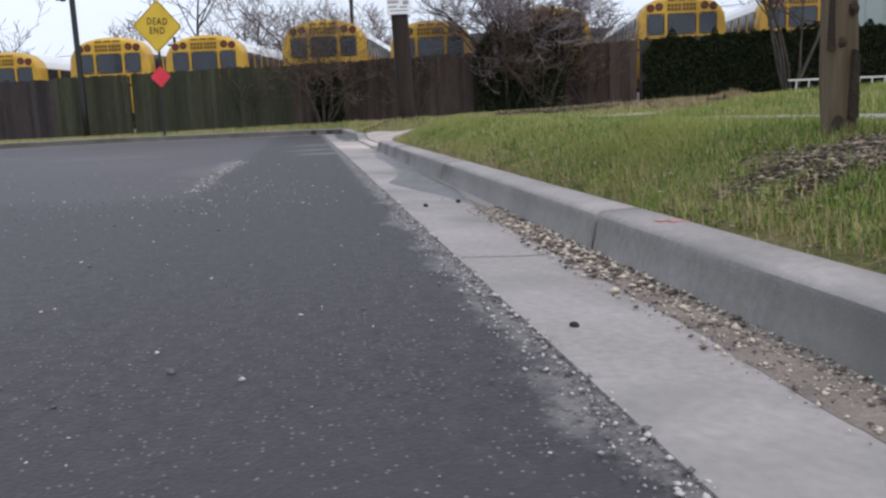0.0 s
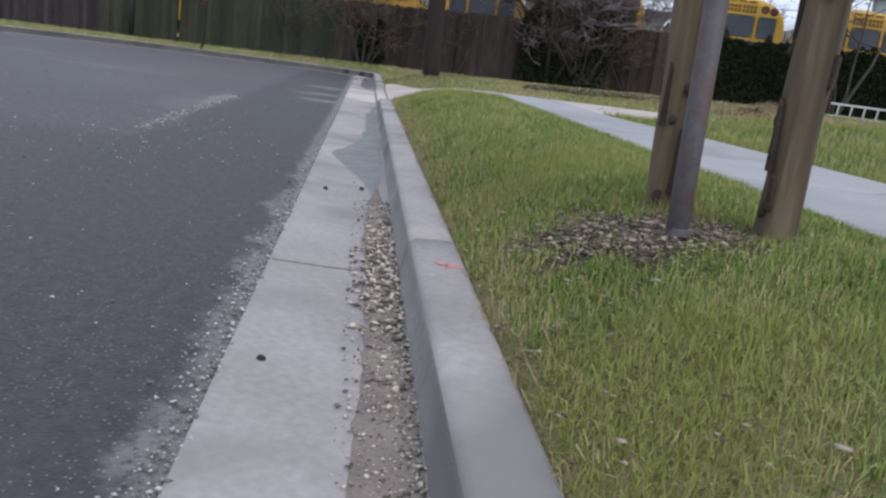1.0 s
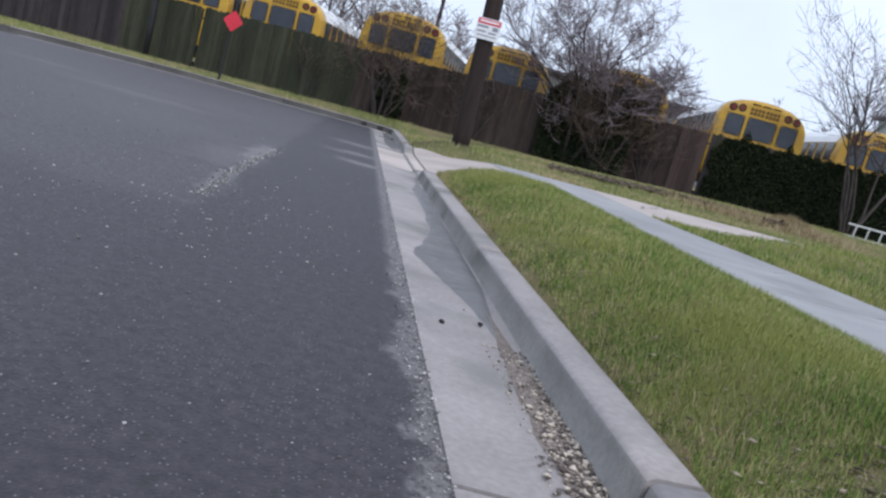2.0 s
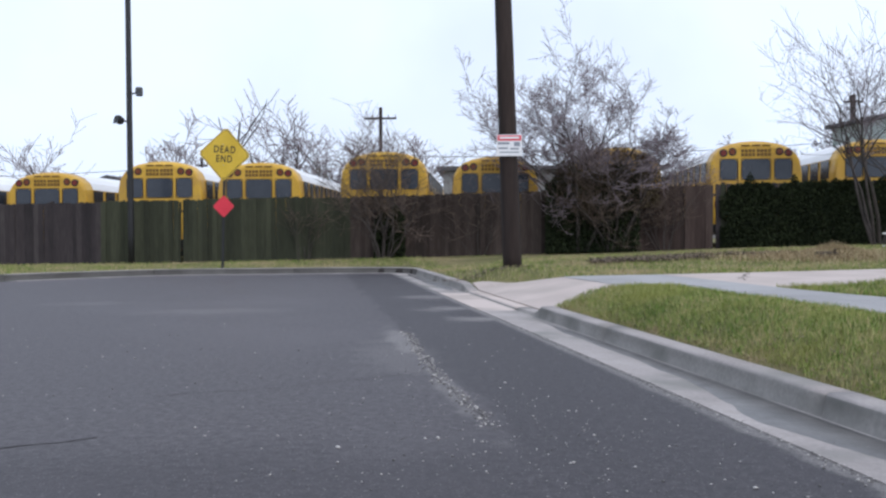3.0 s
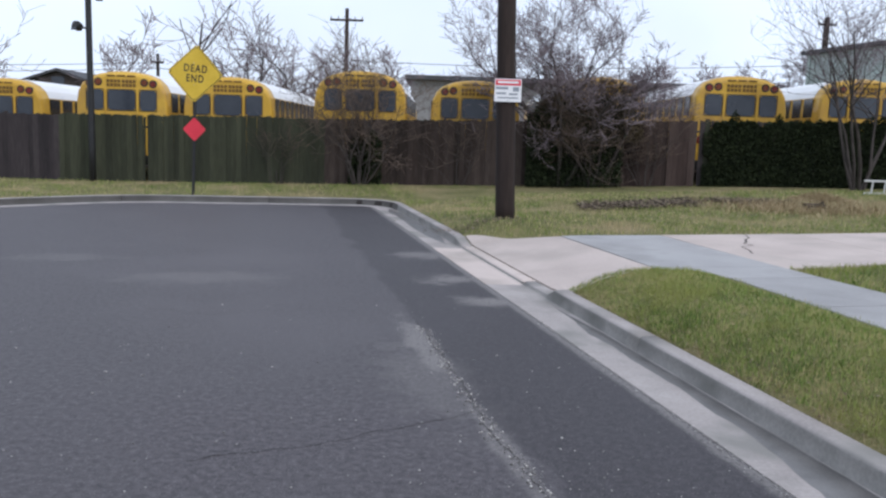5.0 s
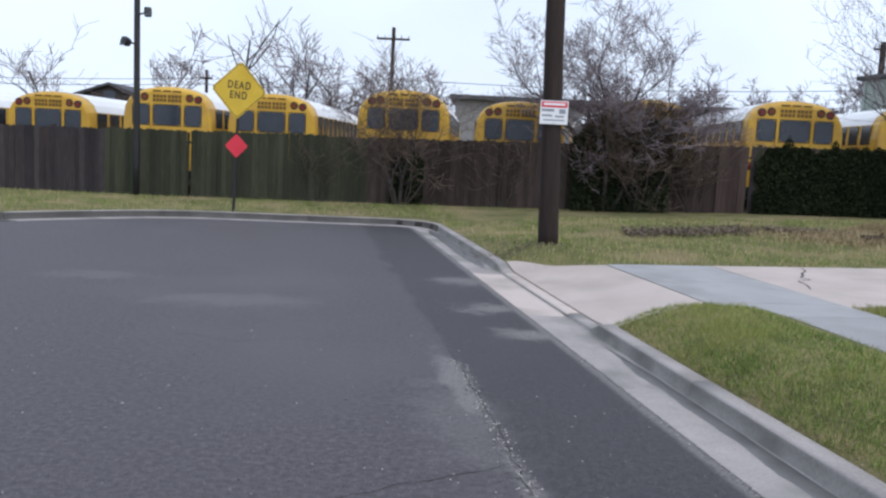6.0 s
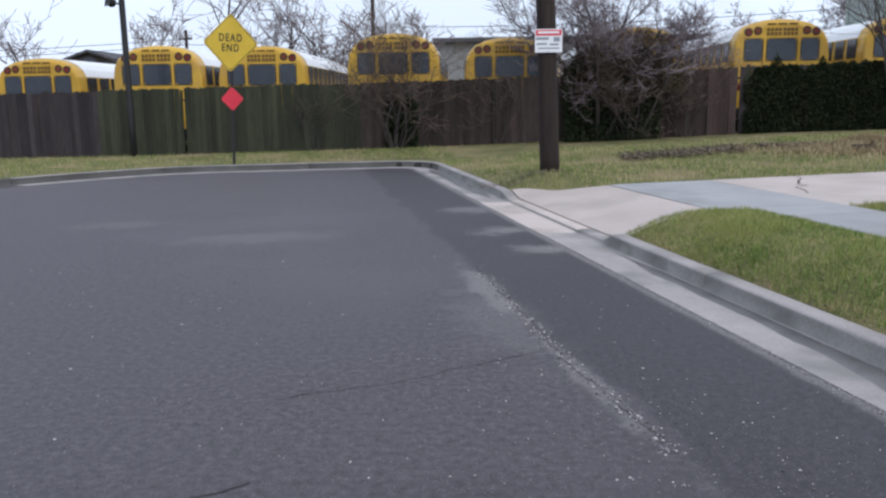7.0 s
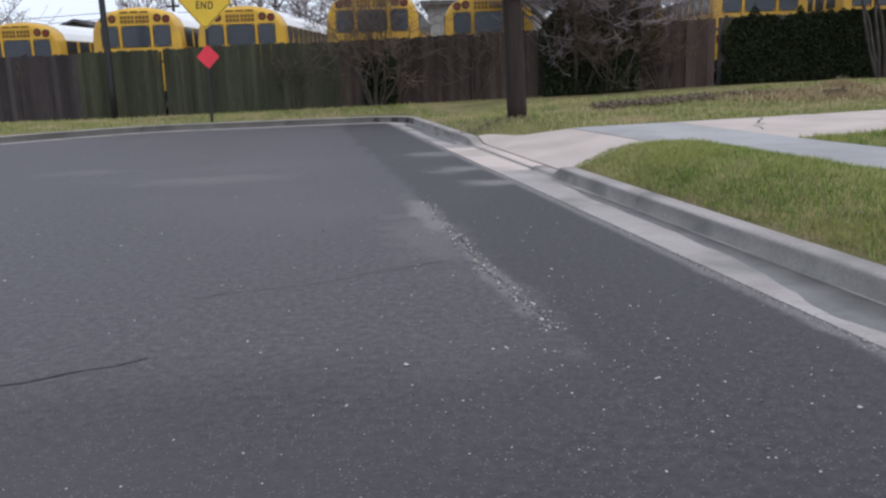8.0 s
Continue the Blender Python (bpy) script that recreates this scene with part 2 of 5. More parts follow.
SIGN_RED = material("sign_red", [(0.6, 0.03, 0.05), (0.72, 0.045, 0.07)], 3, 30, 0.5, 0)
SIGN_WHITE = material("sign_white", [(0.7, 0.7, 0.7), (0.8, 0.8, 0.8)], 3, 30, 0.5, 0)
SIGN_GREY = material("grey_lettering", [(0.22, 0.24, 0.27), (0.3, 0.32, 0.35)], 3, 30, 0.7, 0)
POLE_WOOD = material("creosoted_pole_wood", [(0.01, 0.006, 0.005), (0.021, 0.013, 0.01), (0.04, 0.026, 0.02)], 3, 40, 0.85, 0.7, 50, stretch=(1, 1, 0.07))
POST_WOOD = material("weathered_post_wood", [(0.06, 0.043, 0.025), (0.125, 0.093, 0.056), (0.2, 0.155, 0.1)], 4, 45, 0.9, 0.8, 60, stretch=(1, 1, 0.1), stain=(0.05, 0.035, 0.02), stain_scale=5)
DIRT = material("brown_cuttings", [(0.045, 0.032, 0.023), (0.085, 0.06, 0.042), (0.14, 0.105, 0.075), (0.26, 0.21, 0.15)], 5, 40, 0.95, 0, island=0.7)
KNOT = material("dark_bark", [(0.02, 0.014, 0.01), (0.045, 0.032, 0.022), (0.075, 0.055, 0.038)], 9, 70, 0.95, 0.6, 80)
PIPE = material("rust_tinged_grey_pipe", [(0.085, 0.075, 0.078), (0.13, 0.116, 0.12), (0.18, 0.158, 0.158)], 5, 60, 0.6, 0.2, 90, metal=0.2, stain=(0.14, 0.09, 0.075), stain_scale=7)
BARK = material("grey_brown_bark", [(0.03, 0.024, 0.02), (0.055, 0.045, 0.04), (0.085, 0.072, 0.065)], 4, 40, 0.95, 0.6, 50)
TWIGS = material("bare_twigs", [(0.12, 0.093, 0.1), (0.185, 0.148, 0.158), (0.26, 0.215, 0.228)], 3, 30, 0.95, 0, island=0.3)
BRUSH = material("brown_brush_twigs", [(0.065, 0.045, 0.033), (0.105, 0.075, 0.056), (0.16, 0.118, 0.09)], 3, 30, 0.95, 0, island=0.4)
VINE = material("dead_vine_leaves", [(0.06, 0.046, 0.026), (0.1, 0.077, 0.044), (0.155, 0.12, 0.073)], 3, 20, 0.9, 0, island=0.6, spec=0.15)
IVY = material("dark_ivy_leaves", [(0.012, 0.017, 0.009), (0.02, 0.028, 0.012), (0.034, 0.044, 0.019)], 3, 20, 0.9, 0, island=0.5, spec=0.15)
STUCCO = material("grey_building_wall", [(0.2, 0.195, 0.19), (0.26, 0.255, 0.25)], 0.5, 8, 0.9, 0.1)
PALE_WALL = material("pale_green_metal_wall", [(0.36, 0.42, 0.4), (0.43, 0.49, 0.47)], 0.5, 8, 0.8, 0.1)
ROOFING = material("dark_roofing", [(0.05, 0.05, 0.055), (0.09, 0.09, 0.095)], 1, 20, 0.9, 0.2)
WIRE = material("black_cable", [(0.02, 0.02, 0.02), (0.03, 0.03, 0.03)], 3, 30, 0.7, 0)


# ---------- mesh helpers ----------
def mesh_of(name, verts, faces, mat, smooth=False):
    me = bpy.data.meshes.new(name)
    me.from_pydata(verts, [], faces)
    me.materials.append(mat)
    if smooth:
        me.polygons.foreach_set("use_smooth", [True] * len(me.polygons))
    me.update()
    return me


def part(name, bm, mat, parent, label="", smooth=False):
    """Links a bmesh (or a ready mesh) as ONE mesh object under a thing or a part."""
    if isinstance(bm, bmesh.types.BMesh):
        bmesh.ops.recalc_face_normals(bm, faces=bm.faces)
        me = bpy.data.meshes.new(name)
        bm.to_mesh(me)
        bm.free()
        me.materials.append(mat)
        if smooth:
            me.polygons.foreach_set("use_smooth", [True] * len(me.polygons))
    else:
        me = bm
    ob = new(name, me)
    if parent:
        ob.parent = parent
    return tagged(ob, label)


def thing(name, at, label, category, group="", kind="", turn=0.0):
    ob = new(name)
    ob.empty_display_size = 0.2
    ob.matrix_basis = at if isinstance(at, Matrix) else pose(*at, 0, 0, turn)
    return tagged(ob, label, category, group, kind)


def box(size, at=(0, 0, 0), bevel=0.0, turn=None, bm=None):
    out = bm or bmesh.new()
    made = bmesh.ops.create_cube(out, size=1.0)["verts"]
    m = Matrix.Translation(at) @ (turn or Matrix.Identity(4)) @ Matrix.Diagonal((*size, 1))
    bmesh.ops.transform(out, matrix=m, verts=made)
    if bevel:
        edges = list({e for v in made for e in v.link_edges})
        bmesh.ops.bevel(out, geom=edges, offset=bevel, segments=2, affect="EDGES", profile=0.6)
    return out


def rod(a, b, r1, r2=None, sides=12, bm=None):
    out = bm or bmesh.new()
    a, b = Vector(a), Vector(b)
    m = Matrix.Translation((a + b) / 2) @ (b - a).to_track_quat("Z", "Y").to_matrix().to_4x4()
    bmesh.ops.create_cone(out, cap_ends=True, segments=sides, radius1=r1, radius2=r2 if r2 is not None else r1, depth=(b - a).length, matrix=m)
    return out


def interp(v, xs, ys):
    return float(np.interp(v, xs, ys))


def smooth01(v, a, b):
    t = min(1.0, max(0.0, (v - a) / (b - a)))
    return t * t * (3 - 2 * t)


# ---------- street plan: u across to the right from the road's edge, v along the street ----------
STREET = pose(0.49, 0, 0, 0, 0, 12.43)
STREET_BACK = STREET.inverted()
FENCE_Y = 23.98
GUTTER, KERB_W, KERB_H = 0.445, 0.175, 0.13
BACK = GUTTER + KERB_W
DROP = (9.4, 9.56, 13.4, 14.1)


def dropped(v):
    """1 where the kerb is lowered for the driveway."""
    return smooth01(v, DROP[0], DROP[1]) * (1 - smooth01(v, DROP[2], DROP[3]))


def kerb_height(v):
    return KERB_H - 0.095 * dropped(v)


def far_height(x):
    return interp(x, [-40, -16, -10.6, -5, 1.7, 4.7, 8, 14, 60], [0.05, 0.08, 0.13, 0.24, 0.41, 0.52, 0.59, 0.66, 0.9])


def drive_edge(u):
    """Where the lawn beyond the pavement meets the driveway."""
    return 9.8 + 0.17 * (u - 3.5)


def lawn_height(u, v):
    strip = interp(u, [0.6, 0.8, 1.0, 1.25, 1.6, 2.0, 2.26, 3.4, 3.65, 5, 7, 15, 60], [0.122, 0.205, 0.285, 0.34, 0.365, 0.345, 0.268, 0.27, 0.33, 0.44, 0.57, 0.72, 0.9])
    level = interp(u, [0.6, 3.4, 5, 8, 15, 60], [0, 0.27, 0.28, 0.31, 0.42, 0.7])
    if u > 3.4:
        strip += (level - strip) * smooth01(v, 6.0, 9.5)
        strip += 0.2 * smooth01(u, 3.7, 5.6) * smooth01(v, 6.0, 8.5) * (1 - smooth01(v, 9.0, drive_edge(u) + 0.05))
    slope = interp(u, [0.62, 1.86, 2.4], [0.035, 0.262, 0.27])
    return strip + (slope - strip) * dropped(v) if u < 2.4 else strip


def ground_height(x, y, away):
    """Height of the finished ground at a place that lies that far behind the kerb's back."""
    p = STREET_BACK @ Vector((x, y, 0))
    far = 0.122 + (far_height(x) - 0.122) * smooth01(away, 0, 3.2)
    if p.x < 0:
        return far
    return lawn_height(p.x, p.y) + (far - lawn_height(p.x, p.y)) * smooth01(p.y, 14.6, 19.5)


def height_at(x, y):
    p = STREET_BACK @ Vector((x, y, 0))
    return ground_height(x, y, max(0.0, p.x - BACK) if p.y < 20.4 else max(0.0, p.y - 20.6))


# The road's edge as a line with rounded corners
def edge_line():
    raw = [STREET @ Vector((0, -45, 0)), STREET @ Vector((0, 20.45, 0)), Vector((-9.1, 18.95, 0)), Vector((-11.4, 16.6, 0)), Vector((-13.4, 12.0, 0)), Vector((-4.0, -43.0, 0))]
    radii = [0, 0.55, 0.9, 2.0, 2.0, 0]
    out = [raw[0]]
    for a, b, c, r in zip(raw, raw[1:], raw[2:], radii[1:]):
        p, q = b + (a - b).normalized() * r, b + (c - b).normalized() * r
        out += [p.lerp(b, k / 8).lerp(b.lerp(q, k / 8), k / 8) for k in range(9)]
    return out + [raw[-1]]


LINE = edge_line()
LINE_S = [0.0]
for a, b in zip(LINE, LINE[1:]):
    LINE_S.append(LINE_S[-1] + (b - a).length)


def on_line(s):
    """The place on the road's edge at that length from its start, and the way outwards."""
    s = min(max(s, 0.0), LINE_S[-1] - 1e-4)
    k = int(np.searchsorted(LINE_S, s, side="right")) - 1
    way = lambda n: (LINE[n + 1] - LINE[n]).normalized()
    span = LINE_S[k + 1] - LINE_S[k]
    f = (s - LINE_S[k]) / span
    d = way(k)
    if span < 0.5:
        d = (way(k) * (1 - f) + way(min(k + 1, len(LINE) - 2)) * f).normalized()
    return LINE[k].lerp(LINE[k + 1], f), Vector((d.y, -d.x, 0))


# ---------- ground: one sheet from the kerb's back to the horizon ----------
def build_ground():
    offs = [0.5, 0.6, 0.7, 0.82, 0.95, 1.1, 1.3, 1.6, 2.0, 2.5, 3.0, 3.5, 4.2, 5, 6, 7.5, 9, 12, 16, 24, 40, 80, 200, 600, 1500]
    count = int(LINE_S[-1] / 0.3)
    verts, faces = [], []
    for i in range(count + 1):
        p, n = on_line(LINE_S[-1] * i / count)
        for o in offs:
            q = p + n * o
            z = ground_height(q.x, q.y, o - BACK) - 0.015
            z += 0.012 * noise.noise((q.x * 1.7, q.y * 1.7, 0)) if o > 0.8 else 0
            verts.append((q.x, q.y, z if o > 0.55 else -0.1))
    w = len(offs)
    for i in range(count):
        for j in range(w - 1):
            a = i * w + j
            faces.append((a, a + 1, a + w + 1, a + w))
    ob = new("ground", mesh_of("ground", verts, faces, TURF, True))
    tagged(ob, "uneven turf with green and straw-coloured patches round the street", "ground", kind="structure")


def build_road():
    pts = [STREET_BACK @ p for p in LINE]
    bm = bmesh.new()
    ring = [bm.verts.new((p.x + 0.0, p.y, 0)) for p in pts]
    ring.append(bm.verts.new((-9, -220, 0)))
    ring.append(bm.verts.new((0, -220, 0)))
    face = bm.faces.new(ring)
    bmesh.ops.triangulate(bm, faces=[face])
    ob = part("road", bm, ASPHALT, None)
    ob.matrix_basis = STREET
    tagged(ob, "dark worn asphalt road that ends at a kerb", "road", kind="structure")


def build_kerb():
    kerb = thing("kerb", (0, 0, 0), "grey concrete kerb with a gutter pan, jointed and stained", "kerb", kind="structure")
    step, first, gap = 3.05, 46.25 - 3.05 * 6, 0.012
    s = first
    while s < 45 + 20.45 + 24:
        a = s + (gap if abs(s - 46.25) < 0.1 else 0.002)
        b = s + step - (gap if abs(s + step - 46.25) < 0.1 else 0.002)
        stops = [a + (b - a) * k / 12 for k in range(13)]
        verts, faces = [], []
        for t in stops:
            p, n = on_line(t)
            h = kerb_height(t - 45) if t < 65 else KERB_H
            profile = [(0.0, -0.12), (0.0, 0.006), (0.02, 0.008), (0.2, 0.0), (GUTTER - 0.03, -0.004), (GUTTER - 0.004, 0.004), (GUTTER + 0.012, h * 0.62), (GUTTER + 0.016, h - 0.026),
                       (GUTTER + 0.02, h - 0.015), (GUTTER + 0.028, h - 0.006), (GUTTER + 0.04, h - 0.001), (GUTTER + 0.056, h), (BACK - 0.012, h + 0.002), (BACK, h - 0.008), (BACK, -0.12)]
            for u, z in profile:
                q = p + n * u
                verts.append((q.x, q.y, z + 0.0015 * noise.noise((q.x * 5, q.y * 5, z * 9))))
        w = 15
        for i in range(12):
            for j in range(w):
                k = (j + 1) % w
                faces.append((i * w + j, i * w + k, (i + 1) * w + k, (i + 1) * w + j))
        faces += [tuple(range(w - 1, -1, -1)), tuple(12 * w + j for j in range(w))]
        old = s > 45 + 20.45 + 5.3
        me = mesh_of("kerb_section", verts, faces, KERB_DARK if old else APRON if 55 < s < 56 else KERB)
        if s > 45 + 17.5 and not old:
            # towards the road's end the gutter's inner edge and the face take the dark concrete
            me.materials.append(KERB_DARK)
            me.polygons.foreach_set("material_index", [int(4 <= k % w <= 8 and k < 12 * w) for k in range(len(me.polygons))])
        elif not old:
            # painted shade on the upright face; top and pan keep the paler concrete
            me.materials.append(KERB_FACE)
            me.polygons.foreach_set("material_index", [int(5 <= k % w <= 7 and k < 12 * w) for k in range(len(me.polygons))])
        me.polygons.foreach_set("use_smooth", [5 <= k % w <= 11 and k < 12 * w for k in range(len(me.polygons))])
        part("kerb_section", me, KERB, kerb, "darker grimy kerb section" if old else "")
        s += step
    # dirt in the joints
    verts, faces = [], []
    stops = [first + 0.25 * k for k in range(int((45 + 20.45 + 24 - first) / 0.25))]
    for t in stops:
        p, n = on_line(t)
        h = kerb_height(t - 45) if t < 65 else KERB_H
        for u, z in [(0.006, -0.014), (GUTTER - 0.005, -0.014), (GUTTER + 0.028, h - 0.026), (BACK - 0.02, h - 0.014), (BACK - 0.004, -0.1)]:
            q = p + n * u
            verts.append((q.x, q.y, z))
    for i in range(len(stops) - 1):
        for j in range(4):
            faces.append((i * 5 + j, i * 5 + j + 1, i * 5 + j + 6, i * 5 + j + 5))
    part("joint_filler", mesh_of("joint_filler", verts, faces, JOINT), JOINT, kerb, "dark dirt in the joints")


def slab(name, corners, mat, parent, lift=0.016, thick=0.09, n=6):
    """A concrete panel over four (u, v) corners that follows the ground, with a rounded rim."""
    verts, faces = [], []
    (a, b, c, d) = [Vector(p) for p in corners]
    for i in range(n + 1):
        for j in range(n + 1):
            p = a.lerp(b, i / n).lerp(d.lerp(c, i / n), j / n)
            rim = -0.006 if i in (0, n) or j in (0, n) else 0.0
            verts.append((p.x, p.y, lawn_height(p.x, p.y) + lift + rim))
    w = n + 1
    faces = [(i * w + j, (i + 1) * w + j, (i + 1) * w + j + 1, i * w + j + 1) for i in range(n) for j in range(n)]
    loop = [i * w for i in range(n + 1)] + [n * w + j for j in range(1, n + 1)] + [i * w + n for i in range(n - 1, -1, -1)] + [j for j in range(n - 1, 0, -1)]
    k0 = len(verts)
    verts += [(verts[k][0], verts[k][1], verts[k][2] - thick) for k in loop]
    for k in range(len(loop)):
        m = (k + 1) % len(loop)
        faces.append((loop[k], k0 + k, k0 + m, loop[m]))
    return part(name, mesh_of(name, verts, faces, mat), mat, parent)


def walk_left(v):
    return interp(v, [3.0, 6.0, 9.2, 9.95], [2.26, 2.34, 2.4, 1.86])


def walk_right(v):
    return interp(v, [3.0, 8.0, 12.9], [3.62, 3.53, 3.47])


def build_pavement():
    walk_way = thing("pavement", STREET, "pale grey concrete pavement laid in square panels beside the lawn", "pavement", kind="structure")
    stops = [9.2 - 1.5 * k for k in range(16)]
    for top, low in zip(stops, stops[1:]):
        slab("panel", [(walk_left(low), low + 0.014), (walk_right(low), low + 0.014), (walk_right(top), top), (walk_left(top), top)], WALK, walk_way)
    slab("panel", [(2.4, 9.214), (walk_right(9.2), 9.214), (walk_right(9.94), 9.94), (1.88, 9.94)], WALK, walk_way)
    slab("panel", [(1.88, 9.954), (walk_right(9.95), 9.954), (walk_right(11.42), 11.42), (1.86, 11.42)], WALK, walk_way)
    slab("panel", [(1.86, 11.434), (walk_right(11.43), 11.434), (walk_right(12.9), 12.98), (1.84, 12.9)], WALK, walk_way)
    drive = thing("driveway", STREET, "warm-toned concrete driveway crossing the pavement, with a crack", "driveway", kind="structure")
    slab("apron_panel", [(BACK + 0.012, 9.5), (1.855, 9.95), (1.815, 12.88), (BACK + 0.012, 13.95)], APRON, drive, n=10)
    for k in range(4):
        a, b = 3.5 + 2.4 * k, 5.886 + 2.4 * k
        slab("drive_panel", [(a, drive_edge(a)), (b, drive_edge(b)), (b, 13.14 + 0.1 * k), (a, 13.0 + 0.1 * k)], APRON, drive, n=8)


build_ground()
build_road()
build_kerb()
build_pavement()


# ---------- fence ----------
def build_fence():
    fence = thing("fence", (0, FENCE_Y, 0), "tall weathered dark wooden board fence with gaps, stained brown and green", "fence", kind="")
    rng = random.Random(3)
    shapes = {}
    for mat_name, mat in (("brown", FENCE_BROWN), ("green", FENCE_GREEN), ("grey", FENCE_GREY), ("red", FENCE_RED)):
        for k in range(3):
            bm = box((0.15, 0.02, 1.0), (0, 0, 0.5), 0.003)
            for vert in bm.verts:
                if vert.co.z > 0.9:
                    vert.co.z += (0.0, 0.012, -0.01)[k] * vert.co.x / 0.07
            me = bpy.data.meshes.new("board")
            bm.to_mesh(me)
            bm.free()
            me.materials.append(mat)
            shapes[mat_name, k] = me
    x = -22.0
    while x < 13.5:
        if not (-10.66 < x < -10.55 or 4.7 < x < 4.8):
            tone = "grey" if x < -13 else "green" if x < -5.6 else "brown"
            if 2.3 < x < 4.8:
                tone = "red"
            if x > 4.86:
                tone = rng.choice(["green", "grey"])
            ob = new("board", shapes[tone, rng.randrange(3)])
            ob.parent = fence
            base = far_height(x) - 0.04
            tall = 1.83 + rng.uniform(-0.014, 0.014) + (0.04 if -13 < x < -6.7 else 0)
            ob.matrix_basis = pose(x, rng.choice((-0.012, 0.012)) + rng.uniform(-0.004, 0.004), base, rng.uniform(-0.3, 0.3), rng.uniform(-0.25, 0.25), rng.uniform(-1.2, 1.2)) @ Matrix.Diagonal((1, 1, tall, 1))
        else:
            ob = new("board", shapes["green" if x < 0 else "brown", 0])
            ob.parent = fence
            ob.matrix_basis = pose(x - 0.05, 0.012, far_height(x) - 0.04, 0, 1.2 if x < 0 else 0.4, 0) @ Matrix.Diagonal((0.5, 1, 1.82, 1))
        x += 0.1445
    for z in (0.4, 1.5):
        bm = bmesh.new()
        for k in range(24):
            a, b = -22 + 1.5 * k, -22 + 1.5 * (k + 1)
            rod((a, 0.05, far_height(a) + z), (b, 0.05, far_height(b) + z), 0.03, sides=4, bm=bm)
        part("rail", bm, FENCE_BROWN, fence)
    for k in range(15):
        a = -21.8 + 2.44 * k
        part("post", box((0.09, 0.09, 1.9), (a, 0.1, far_height(a) + 0.9), 0.004), FENCE_BROWN, fence)


build_fence()


# ---------- school buses, parked with their backs to the fence ----------
SECTION = [(1.2, 0.5), (1.24, 0.9), (1.25, 1.5), (1.25, 2.12), (1.2, 2.5), (1.1, 2.7), (0.92, 2.86), (0.66, 2.97), (0.34, 3.03), (0, 3.05)]


def ring_at(y, inset, drop, lo=0.0):
    pts = []
    for x, z in SECTION:
        f = smooth01(z, 2.2, 3.05)
        pts.append((x - inset * (1 if x > 0.2 else x / 0.2), y, z - drop * f))
    return pts + [(-x, yy, z) for x, yy, z in reversed(pts[:-1])]


def lofted(rings, cap=True):
    bm = bmesh.new()
    rows = [[bm.verts.new(p) for p in ring] for ring in rings]
    for a, b in zip(rows, rows[1:]):
        for k in range(len(a)):
            m = (k + 1) % len(a)
            bm.faces.new((a[k], a[m], b[m], b[k]))
    if cap:
        bm.faces.new(list(reversed(rows[0])))
        bm.faces.new(rows[-1])
    return bm


def rounded_pane(w, h, r, depth, at):
    """A pane with rounded corners that faces the rear."""
    bm = bmesh.new()
    pts = []
    for cx, cz, a0 in ((w / 2 - r, h / 2 - r, 0), (-w / 2 + r, h / 2 - r, 90), (-w / 2 + r, -h / 2 + r, 180), (w / 2 - r, -h / 2 + r, 270)):
        for k in range(5):
            a = radians(a0 + 22.5 * k)
            pts.append((at[0] + cx + r * math.cos(a), at[1], at[2] + cz + r * math.sin(a)))
    front = [bm.verts.new(p) for p in pts]
    back = [bm.verts.new((x, y + depth, z)) for x, y, z in pts]
    bm.faces.new(front)
    bm.faces.new(list(reversed(back)))
    for k in range(len(pts)):
        m = (k + 1) % len(pts)
        bm.faces.new((front[k], back[k], back[m], front[m]))
    return bm


